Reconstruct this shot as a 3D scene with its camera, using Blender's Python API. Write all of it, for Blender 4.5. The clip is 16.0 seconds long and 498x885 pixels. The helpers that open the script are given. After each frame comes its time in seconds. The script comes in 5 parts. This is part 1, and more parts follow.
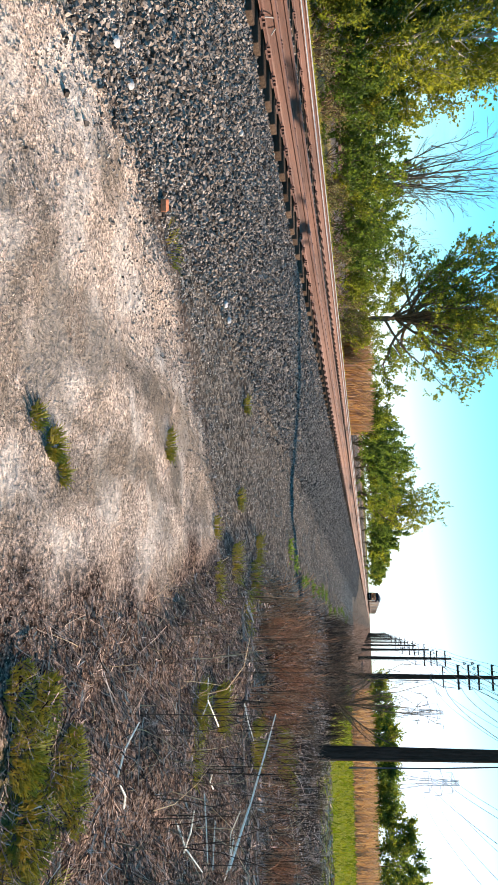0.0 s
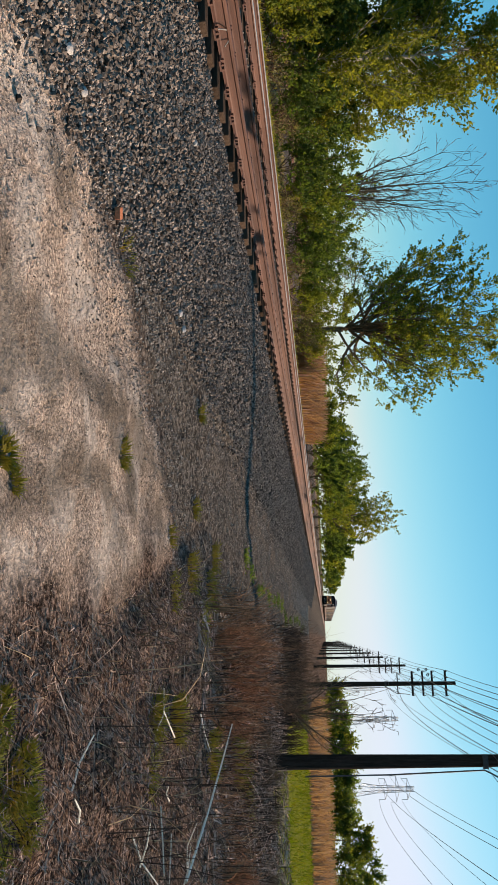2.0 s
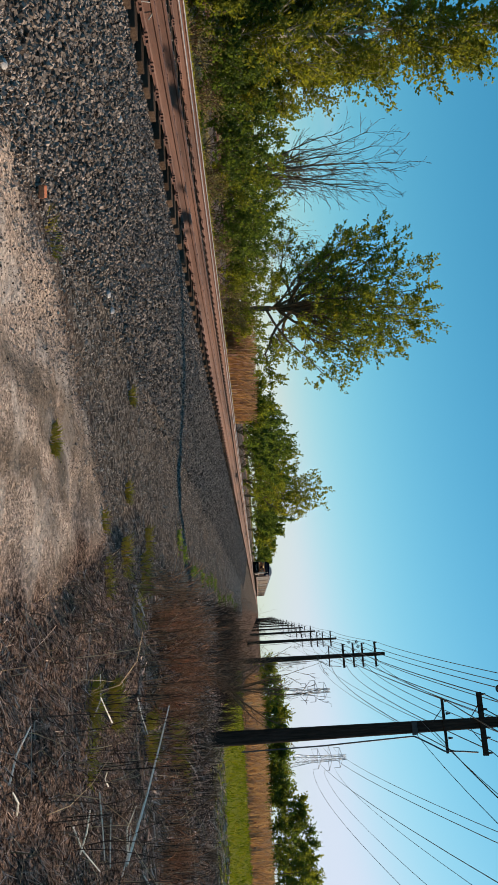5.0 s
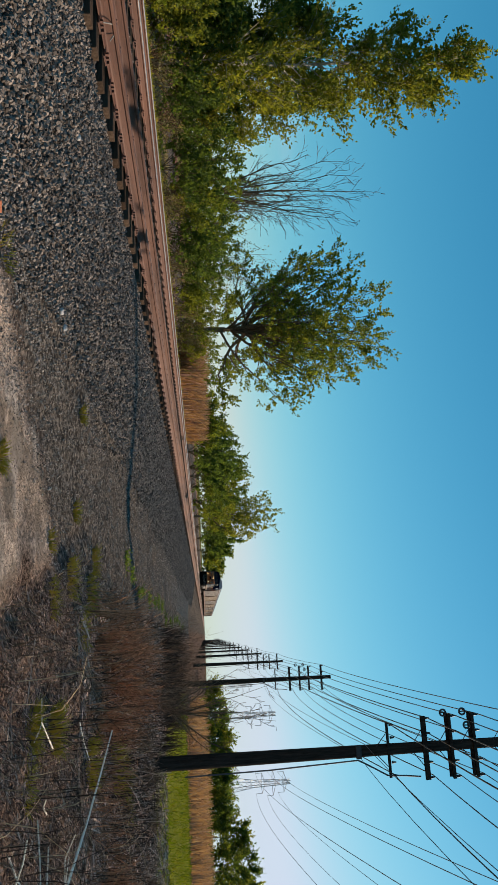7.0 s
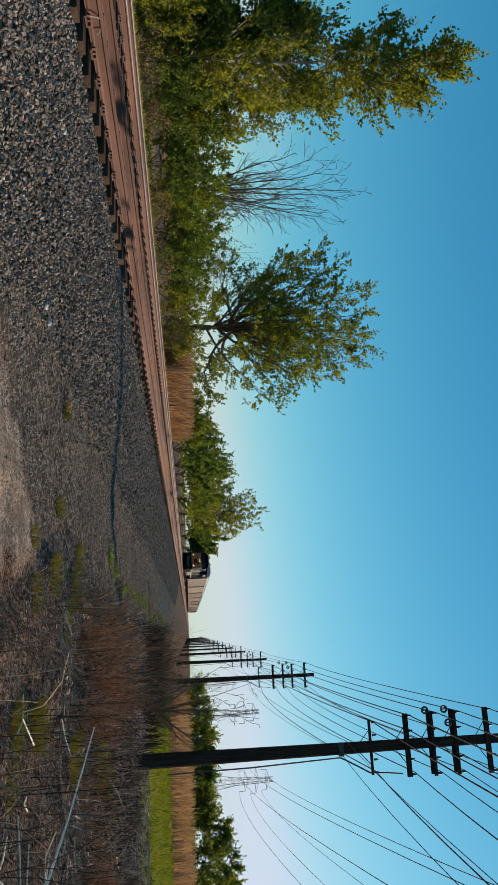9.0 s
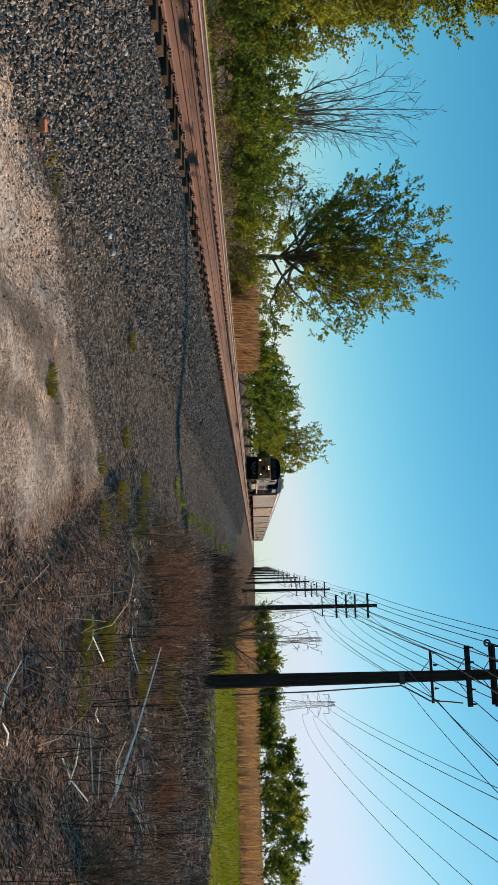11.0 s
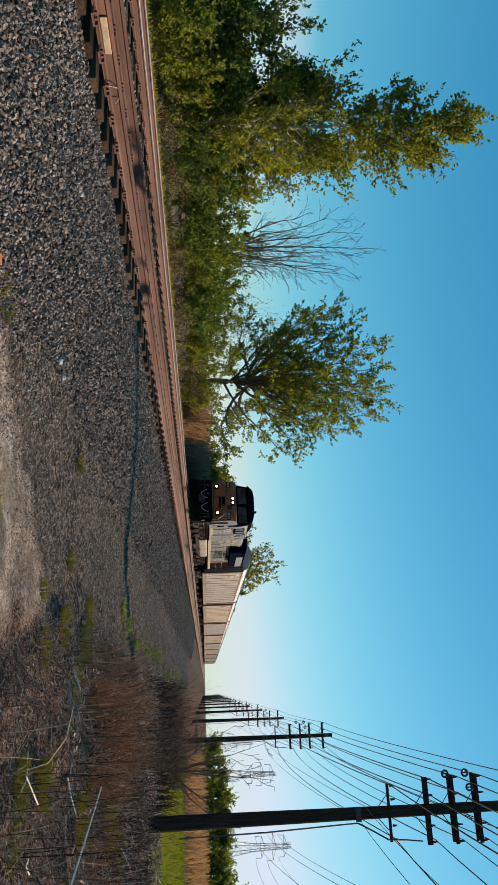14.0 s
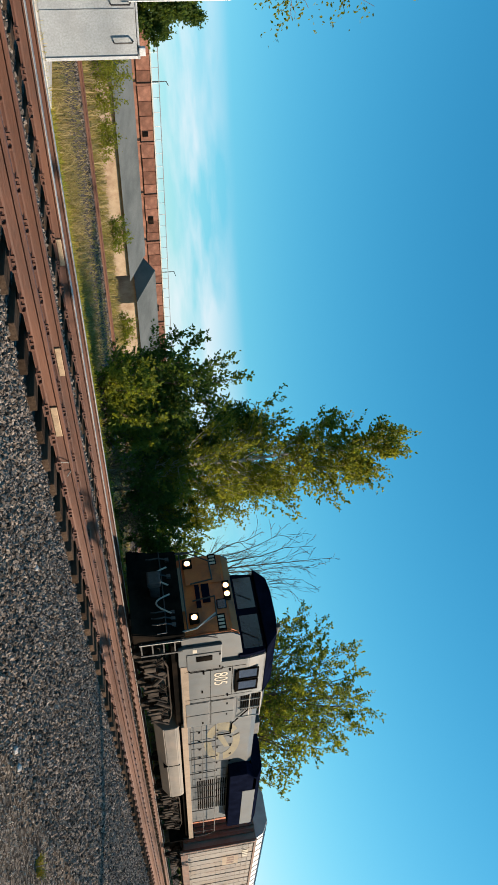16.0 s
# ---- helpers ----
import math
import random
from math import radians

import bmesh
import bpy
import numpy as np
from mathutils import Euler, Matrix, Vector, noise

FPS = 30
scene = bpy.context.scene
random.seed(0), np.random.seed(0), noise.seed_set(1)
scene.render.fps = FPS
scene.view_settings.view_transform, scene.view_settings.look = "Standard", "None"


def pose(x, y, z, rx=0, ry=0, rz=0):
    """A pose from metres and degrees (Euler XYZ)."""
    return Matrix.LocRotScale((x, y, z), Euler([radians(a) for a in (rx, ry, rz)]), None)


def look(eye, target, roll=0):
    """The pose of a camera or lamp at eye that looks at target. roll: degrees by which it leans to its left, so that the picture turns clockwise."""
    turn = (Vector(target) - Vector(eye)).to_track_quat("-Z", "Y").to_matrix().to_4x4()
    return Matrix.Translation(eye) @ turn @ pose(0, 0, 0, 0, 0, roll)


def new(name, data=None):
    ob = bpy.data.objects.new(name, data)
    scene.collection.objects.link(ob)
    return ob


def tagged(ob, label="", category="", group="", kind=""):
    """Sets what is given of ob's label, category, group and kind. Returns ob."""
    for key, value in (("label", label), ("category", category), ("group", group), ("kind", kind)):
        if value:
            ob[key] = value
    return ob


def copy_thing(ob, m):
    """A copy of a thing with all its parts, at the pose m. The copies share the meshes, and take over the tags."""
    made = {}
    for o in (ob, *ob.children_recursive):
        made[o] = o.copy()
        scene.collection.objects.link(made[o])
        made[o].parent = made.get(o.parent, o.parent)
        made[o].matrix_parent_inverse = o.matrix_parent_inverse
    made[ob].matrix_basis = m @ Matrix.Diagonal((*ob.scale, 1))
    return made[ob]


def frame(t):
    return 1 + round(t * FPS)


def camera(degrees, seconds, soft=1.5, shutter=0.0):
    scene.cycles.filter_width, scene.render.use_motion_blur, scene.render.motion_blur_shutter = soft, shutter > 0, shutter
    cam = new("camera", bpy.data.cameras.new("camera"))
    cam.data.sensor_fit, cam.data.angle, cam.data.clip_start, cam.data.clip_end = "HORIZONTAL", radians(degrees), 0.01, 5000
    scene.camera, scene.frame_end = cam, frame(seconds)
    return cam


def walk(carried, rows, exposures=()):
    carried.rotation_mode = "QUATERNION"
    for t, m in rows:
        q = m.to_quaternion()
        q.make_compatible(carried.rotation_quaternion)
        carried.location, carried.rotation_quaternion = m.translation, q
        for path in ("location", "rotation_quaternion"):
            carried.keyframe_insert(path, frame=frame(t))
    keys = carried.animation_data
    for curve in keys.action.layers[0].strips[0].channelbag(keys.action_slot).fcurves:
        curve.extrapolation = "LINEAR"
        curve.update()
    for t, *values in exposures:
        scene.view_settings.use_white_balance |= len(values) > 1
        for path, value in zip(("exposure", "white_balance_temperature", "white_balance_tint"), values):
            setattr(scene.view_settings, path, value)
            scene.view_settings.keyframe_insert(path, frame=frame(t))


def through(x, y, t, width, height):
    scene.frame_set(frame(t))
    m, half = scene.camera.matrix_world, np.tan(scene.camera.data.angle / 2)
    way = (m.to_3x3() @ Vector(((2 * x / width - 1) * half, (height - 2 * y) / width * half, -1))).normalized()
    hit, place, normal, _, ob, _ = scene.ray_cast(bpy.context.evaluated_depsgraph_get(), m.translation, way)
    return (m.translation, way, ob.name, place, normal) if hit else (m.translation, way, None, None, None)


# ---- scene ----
# ---------- camera: a phone held on its side, panned by hand ----------
cam = camera(36.56, 16.0, soft=1.0)
EYE = 1.65
# seconds, x, y, z (from the eye's rest), yaw to the left of the track's direction, pitch, lean
ROWS = [
    (0, 0.003, 0.006, 0.027, 14.03, -8.59, -2.32),
    (0.5, -0.006, 0.021, 0.014, 10.91, -7.09, -1.66),
    (1, -0.004, 0.007, 0.015, 11.56, -7.12, -1.93),
    (1.5, -0.022, -0.001, 0.001, 13.24, -6.14, -2.70),
    (2, 0.018, 0.002, 0.024, 14.64, -5.14, -2.65),
    (2.5, 0.010, -0.007, 0.002, 14.43, -4.00, -2.83),
    (3, 0.004, 0.012, 0.004, 13.14, -3.17, -1.83),
    (3.5, 0.008, 0.005, 0.003, 12.23, -2.58, -1.76),
    (3.7, 0.013, -0.011, 0.009, 12.38, -2.35, -2.24),
    (6, -0.030, 0.018, -0.016, 13.19, 1.98, -2.88),
    (6.5, -0.021, -0.031, -0.008, 13.71, 3.10, -2.19),
    (7, -0.029, 0.002, -0.010, 14.18, 3.89, -2.20),
    (7.5, -0.034, -0.005, -0.003, 13.72, 4.55, -1.86),
    (8, -0.036, -0.003, -0.012, 14.12, 5.13, -1.95),
    (8.2, -0.033, -0.001, -0.021, 14.23, 4.90, -1.71),
    (10.3, 0.018, 0.007, 0.046, 12.96, 5.20, -2.06),
    (10.5, 0.021, 0.007, 0.045, 11.28, 3.30, -1.89),
    (11, 0.009, 0.020, 0.036, 9.06, -0.17, -1.60),
    (11.5, 0.011, 0.020, 0.041, 8.74, -0.33, -1.29),
    (12, -0.001, 0.011, 0.051, 9.53, 1.01, -1.04),
    (12.5, -0.011, -0.001, 0.044, 11.33, 1.15, -1.13),
    (13, -0.005, -0.019, 0.045, 13.65, 2.51, -0.73),
    (13.5, -0.012, -0.022, 0.047, 15.43, 2.81, -1.12),
    (14, -0.004, -0.027, 0.085, 18.09, 3.73, -1.30),
    (14.5, -0.113, -0.029, 0.042, 24.53, 4.17, -4.17),
    (15, -0.245, -0.166, 0.032, 38.89, 4.11, -8.62),
    (15.5, -0.333, -0.146, 0.081, 35.93, 5.27, -7.40),
    (16, -0.494, -0.070, 0.107, 41.26, 8.20, -5.80),
]
EXPOSURES = [(0, 1.55, 6750, 16), (0.3, 1.3, 6800, 16), (0.6, 0.84, 7000, 17), (1, 0.77, 7350, 19), (1.5, 0.7, 7400, 20), (3.5, 0.60, 7350, 19), (6, 0.43, 7150, 16), (8, 0.40, 7100, 15), (10.5, 0.37, 7100, 15), (11, 0.55, 7150, 16), (12, 0.58, 7150, 16), (13.5, 0.52, 7150, 16), (14.5, 0.60, 7100, 16), (15.5, 0.80, 7000, 16), (16, 0.80, 6950, 13)]
walk(cam, [(t, pose(x, y, EYE + z, 90 + pitch, 0, yaw) @ pose(0, 0, 0, 0, 0, 90 + lean)) for t, x, y, z, yaw, pitch, lean in ROWS], EXPOSURES)

# ---------- sky and sun ----------
SUN_AZ, SUN_EL = 45.0, 23.5          # degrees to the right of +y, above the horizon
world = bpy.data.worlds.new("sky")
scene.world = world
world.use_nodes = True
wn, wl = world.node_tree.nodes, world.node_tree.links
sky = wn.new("ShaderNodeTexSky")
sky.sky_type, sky.sun_disc = "NISHITA", False
sky.sun_elevation, sky.sun_rotation = radians(SUN_EL), radians(SUN_AZ)
sky.air_density, sky.dust_density, sky.ozone_density = 1.0, 0.15, 2.0
sky.altitude = 200
# a clear spring sky: deeper blue overhead than the model gives, pale at the horizon
sp = wn.new("ShaderNodeSeparateColor")
cb = wn.new("ShaderNodeCombineColor")
wl.new(sky.outputs["Color"], sp.inputs["Color"])
for ch, (scale, power, cap, gain) in {"Red": (0.121, 1.82, 0.62, 9.3), "Green": (0.104, 0.89, 0.71, 10.3), "Blue": (0.1, 0.7, 0.9, 10.6)}.items():
    sock = sp.outputs[ch]
    for op, val in (("MULTIPLY", scale), ("POWER", power), ("SMOOTH_MIN", cap), ("MULTIPLY", gain)):
        mt = wn.new("ShaderNodeMath")
        mt.operation = op
        wl.new(sock, mt.inputs[0])
        mt.inputs[1].default_value = val
        mt.inputs[2].default_value = 0.3
        sock = mt.outputs[0]
    wl.new(sock, cb.inputs[ch])
# thin bright cloud low over the horizon
gen = wn.new("ShaderNodeTexCoord")
mp = wn.new("ShaderNodeMapping")
mp.inputs["Scale"].default_value = (3.0, 3.0, 16.0)
wl.new(gen.outputs["Generated"], mp.inputs["Vector"])
cn = wn.new("ShaderNodeTexNoise")
cn.inputs["Scale"].default_value, cn.inputs["Detail"].default_value = 1.6, 7.0
wl.new(mp.outputs["Vector"], cn.inputs["Vector"])
cr = wn.new("ShaderNodeValToRGB")
cr.color_ramp.elements[0].position, cr.color_ramp.elements[1].position = 0.36, 0.58
wl.new(cn.outputs["Fac"], cr.inputs["Fac"])
gz = wn.new("ShaderNodeSeparateXYZ")
wl.new(gen.outputs["Generated"], gz.inputs["Vector"])
hr = wn.new("ShaderNodeValToRGB")
hr.color_ramp.elements[0].color = (0, 0, 0, 1)
hr.color_ramp.elements[1].position, hr.color_ramp.elements[1].color = 0.15, (0, 0, 0, 1)
for pos, val in ((0.03, 0.6), (0.1, 0.85)):
    el = hr.color_ramp.elements.new(pos)
    el.color = (val, val, val, 1)
wl.new(gz.outputs["Z"], hr.inputs["Fac"])
cm = wn.new("ShaderNodeMath")
cm.operation = "MULTIPLY"
wl.new(cr.outputs["Color"], cm.inputs[0])
wl.new(hr.outputs["Color"], cm.inputs[1])
west = wn.new("ShaderNodeMapRange")
west.inputs["From Min"].default_value, west.inputs["From Max"].default_value = -0.5, -0.8
wl.new(gz.outputs["X"], west.inputs["Value"])
cw = wn.new("ShaderNodeMath")
cw.operation = "MULTIPLY"
wl.new(cm.outputs[0], cw.inputs[0])
wl.new(west.outputs["Result"], cw.inputs[1])
cx = wn.new("ShaderNodeMix")
cx.data_type = "RGBA"
wl.new(cw.outputs[0], cx.inputs[0])
wl.new(cb.outputs["Color"], cx.inputs[6])
cx.inputs[7].default_value = (6.6, 7.3, 8.0, 1)
wn["Background"].inputs["Strength"].default_value = 0.076
wl.new(cx.outputs[2], wn["Background"].inputs["Color"])
sun = new("sun", bpy.data.lights.new("sun", "SUN"))
sun.data.energy, sun.data.angle, sun.data.color = 5.0, radians(0.55), (1.0, 0.86, 0.68)
a, e = radians(SUN_AZ), radians(SUN_EL)
sun.matrix_world = look((0, 0, 60), (-math.sin(a) * math.cos(e) * 50, -math.cos(a) * math.cos(e) * 50, 60 - math.sin(e) * 50))

# ---------- materials ----------
def ramp2(nt, fac, c1, c2, lo=0.3, hi=0.7):
    r = nt.nodes.new("ShaderNodeValToRGB")
    r.color_ramp.elements[0].position, r.color_ramp.elements[1].position = lo, hi
    r.color_ramp.elements[0].color, r.color_ramp.elements[1].color = (*c1, 1), (*c2, 1)
    nt.links.new(fac, r.inputs["Fac"])
    return r.outputs["Color"]


def mixed(nt, fac, c1, c2, kind="MIX"):
    m = nt.nodes.new("ShaderNodeMix")
    m.data_type, m.blend_type = "RGBA", kind
    for sock, v in ((m.inputs[0], fac), (m.inputs[6], c1), (m.inputs[7], c2)):
        if isinstance(v, (int, float)):
            sock.default_value = v
        elif isinstance(v, tuple):
            sock.default_value = (*v, 1)
        else:
            nt.links.new(v, sock)
    return m.outputs[2]


def noise_node(nt, vec, scale, detail=4.0, rough=0.6):
    n = nt.nodes.new("ShaderNodeTexNoise")
    n.inputs["Scale"].default_value, n.inputs["Detail"].default_value, n.inputs["Roughness"].default_value = scale, detail, rough
    nt.links.new(vec, n.inputs["Vector"])
    return n.outputs["Fac"]


def bare(name):
    m = bpy.data.materials.new(name)
    m.use_nodes = True
    nt = m.node_tree
    return m, nt, nt.nodes["Principled BSDF"], nt.nodes.new("ShaderNodeTexCoord").outputs["Object"]


def mat(name, c1, c2, scale=6.0, rough=0.7, metal=0.0, bump=0.15, fine=60.0, dirt=None, dirt_scale=1.2, dirt_hi=0.75, island=0.0, stretch=None):
    """Two-scale surface: grain between c1 and c2, fine speckle, larger stains of dirt, fine relief."""
    m, nt, b, vec = bare(name)
    if stretch:
        mp = nt.nodes.new("ShaderNodeMapping")
        mp.inputs["Scale"].default_value = stretch
        nt.links.new(vec, mp.inputs["Vector"])
        vec = mp.outputs["Vector"]
    col = ramp2(nt, noise_node(nt, vec, scale), c1, c2)
    f = noise_node(nt, vec, fine, 3.0)
    col = mixed(nt, 0.35, col, ramp2(nt, f, (0.25, 0.25, 0.25), (0.8, 0.8, 0.8)), "OVERLAY")
    if dirt:
        d = nt.nodes.new("ShaderNodeValToRGB")
        d.color_ramp.elements[0].position, d.color_ramp.elements[1].position = 0.45, dirt_hi
        nt.links.new(noise_node(nt, vec, dirt_scale, 6.0), d.inputs["Fac"])
        col = mixed(nt, d.outputs["Color"], col, dirt)
    if island:
        g = nt.nodes.new("ShaderNodeNewGeometry")
        o = nt.nodes.new("ShaderNodeObjectInfo")
        ad = nt.nodes.new("ShaderNodeMath")
        ad.operation = "ADD"
        nt.links.new(g.outputs["Random Per Island"], ad.inputs[0])
        nt.links.new(o.outputs["Random"], ad.inputs[1])
        fr = nt.nodes.new("ShaderNodeMath")
        fr.operation = "FRACT"
        nt.links.new(ad.outputs[0], fr.inputs[0])
        lo, hi = max(0.0, 0.5 - island / 2), min(1.0, 0.5 + island / 2)
        col = mixed(nt, 0.9, col, ramp2(nt, fr.outputs[0], (lo, lo, lo), (hi, hi, hi), 0, 1), "OVERLAY")
    nt.links.new(col, b.inputs["Base Color"])
    b.inputs["Metallic"].default_value = metal
    if rough > 0.8:
        b.inputs["Specular IOR Level"].default_value = 0.0
    rr = nt.nodes.new("ShaderNodeMapRange")
    rr.inputs["To Min"].default_value, rr.inputs["To Max"].default_value = max(0.02, rough - 0.12), min(1.0, rough + 0.12)
    nt.links.new(f, rr.inputs["Value"])
    nt.links.new(rr.outputs["Result"], b.inputs["Roughness"])
    if bump:
        bp = nt.nodes.new("ShaderNodeBump")
        bp.inputs["Strength"].default_value, bp.inputs["Distance"].default_value = bump, 0.02
        nt.links.new(f, bp.inputs["Height"])
        nt.links.new(bp.outputs["Normal"], b.inputs["Normal"])
    return m


def leaf_mat(name, c1, c2, c3, through=0.35):
    """Leaves: colour by leaf, part of the light comes through."""
    m, nt, b, vec = bare(name)
    g = nt.nodes.new("ShaderNodeNewGeometry")
    col = ramp2(nt, g.outputs["Random Per Island"], c1, c2, 0, 1)
    col = mixed(nt, ramp2(nt, noise_node(nt, vec, 0.5, 3.0), (0, 0, 0), (1, 1, 1), 0.42, 0.62), col, c3)
    nt.links.new(col, b.inputs["Base Color"])
    b.inputs["Roughness"].default_value = 0.6
    b.inputs["Specular IOR Level"].default_value = 0.05
    tr = nt.nodes.new("ShaderNodeBsdfTranslucent")
    nt.links.new(mixed(nt, 1.0, col, (1.9, 1.8, 0.7), "MULTIPLY"), tr.inputs["Color"])
    ms = nt.nodes.new("ShaderNodeMixShader")
    ms.inputs[0].default_value = through
    nt.links.new(b.outputs[0], ms.inputs[1])
    nt.links.new(tr.outputs[0], ms.inputs[2])
    nt.links.new(ms.outputs[0], nt.nodes["Material Output"].inputs["Surface"])
    return m


def glow(name, color, strength):
    m, nt, b, vec = bare(name)
    b.inputs["Base Color"].default_value = (*color, 1)
    b.inputs["Emission Color"].default_value = (*color, 1)
    b.inputs["Emission Strength"].default_value = strength
    return m


def ground_mat():
    """Soil in zones (colour layer "zone": sand, green, gravel; the rest dead litter)."""
    m, nt, b, vec = bare("ground")
    at = nt.nodes.new("ShaderNodeVertexColor")
    at.layer_name = "zone"
    sp = nt.nodes.new("ShaderNodeSeparateColor")
    nt.links.new(at.outputs["Color"], sp.inputs["Color"])
    big, mid, fine = noise_node(nt, vec, 0.9, 5.0), noise_node(nt, vec, 7.0, 5.0, 0.7), noise_node(nt, vec, 55.0, 3.0, 0.7)
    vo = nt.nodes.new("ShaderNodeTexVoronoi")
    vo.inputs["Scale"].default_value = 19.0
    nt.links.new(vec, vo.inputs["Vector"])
    sand = mixed(nt, 0.5, ramp2(nt, big, (0.28, 0.21, 0.16), (0.53, 0.405, 0.32), 0.36, 0.62), ramp2(nt, mid, (0.205, 0.15, 0.112), (0.56, 0.43, 0.34)))
    sand = mixed(nt, 0.85, sand, ramp2(nt, fine, (0.12, 0.12, 0.12), (0.86, 0.86, 0.86), 0.35, 0.65), "OVERLAY")
    coarse = noise_node(nt, vec, 22.0, 4.0, 0.75)
    wash = noise_node(nt, vec, 1.7, 2.0, 0.4)
    sand = mixed(nt, ramp2(nt, wash, (0, 0, 0), (0.75, 0.75, 0.75), 0.5, 0.57), sand, (0.5, 0.415, 0.345))
    sand = mixed(nt, 0.65, sand, ramp2(nt, coarse, (0.2, 0.2, 0.2), (0.76, 0.76, 0.76), 0.36, 0.64), "OVERLAY")
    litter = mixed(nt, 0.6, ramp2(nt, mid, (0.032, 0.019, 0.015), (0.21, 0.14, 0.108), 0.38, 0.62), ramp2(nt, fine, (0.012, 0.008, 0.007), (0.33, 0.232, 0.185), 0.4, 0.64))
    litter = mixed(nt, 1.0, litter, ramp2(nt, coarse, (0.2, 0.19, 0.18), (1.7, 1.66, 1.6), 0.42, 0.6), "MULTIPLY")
    green = mixed(nt, 0.5, ramp2(nt, mid, (0.08, 0.095, 0.012), (0.2, 0.205, 0.03)), ramp2(nt, big, (0.08, 0.1, 0.012), (0.22, 0.21, 0.04)))
    bw = nt.nodes.new("ShaderNodeRGBToBW")
    nt.links.new(vo.outputs["Color"], bw.inputs[0])
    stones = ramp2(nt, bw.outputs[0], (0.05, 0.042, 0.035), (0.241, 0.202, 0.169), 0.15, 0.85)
    # crevice shade between the stones is put into the colour at cell edges
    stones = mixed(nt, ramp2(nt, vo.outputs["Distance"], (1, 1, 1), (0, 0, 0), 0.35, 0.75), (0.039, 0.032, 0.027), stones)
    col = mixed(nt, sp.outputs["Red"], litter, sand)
    col = mixed(nt, sp.outputs["Green"], col, green)
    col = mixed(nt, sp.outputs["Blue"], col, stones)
    wet = nt.nodes.new("ShaderNodeMath")
    wet.operation = "SUBTRACT"
    wet.inputs[0].default_value = 1.0
    nt.links.new(at.outputs["Alpha"], wet.inputs[1])
    col = mixed(nt, wet.outputs[0], col, mixed(nt, 0.8, col, (0.085, 0.066, 0.047)))
    nt.links.new(col, b.inputs["Base Color"])
    b.inputs["Roughness"].default_value = 0.95
    b.inputs["Specular IOR Level"].default_value = 0.0
    ad = nt.nodes.new("ShaderNodeMath")
    ad.operation = "MULTIPLY_ADD"
    nt.links.new(fine, ad.inputs[0])
    ad.inputs[1].default_value = 0.35
    ac = nt.nodes.new("ShaderNodeMath")
    ac.operation = "MULTIPLY_ADD"
    nt.links.new(coarse, ac.inputs[0])
    ac.inputs[1].default_value = 0.6
    nt.links.new(mid, ac.inputs[2])
    nt.links.new(ac.outputs[0], ad.inputs[2])
    bp = nt.nodes.new("ShaderNodeBump")
    bp.inputs["Strength"].default_value, bp.inputs["Distance"].default_value = 0.8, 0.06
    nt.links.new(ad.outputs[0], bp.inputs["Height"])
    nt.links.new(bp.outputs["Normal"], b.inputs["Normal"])
    return m


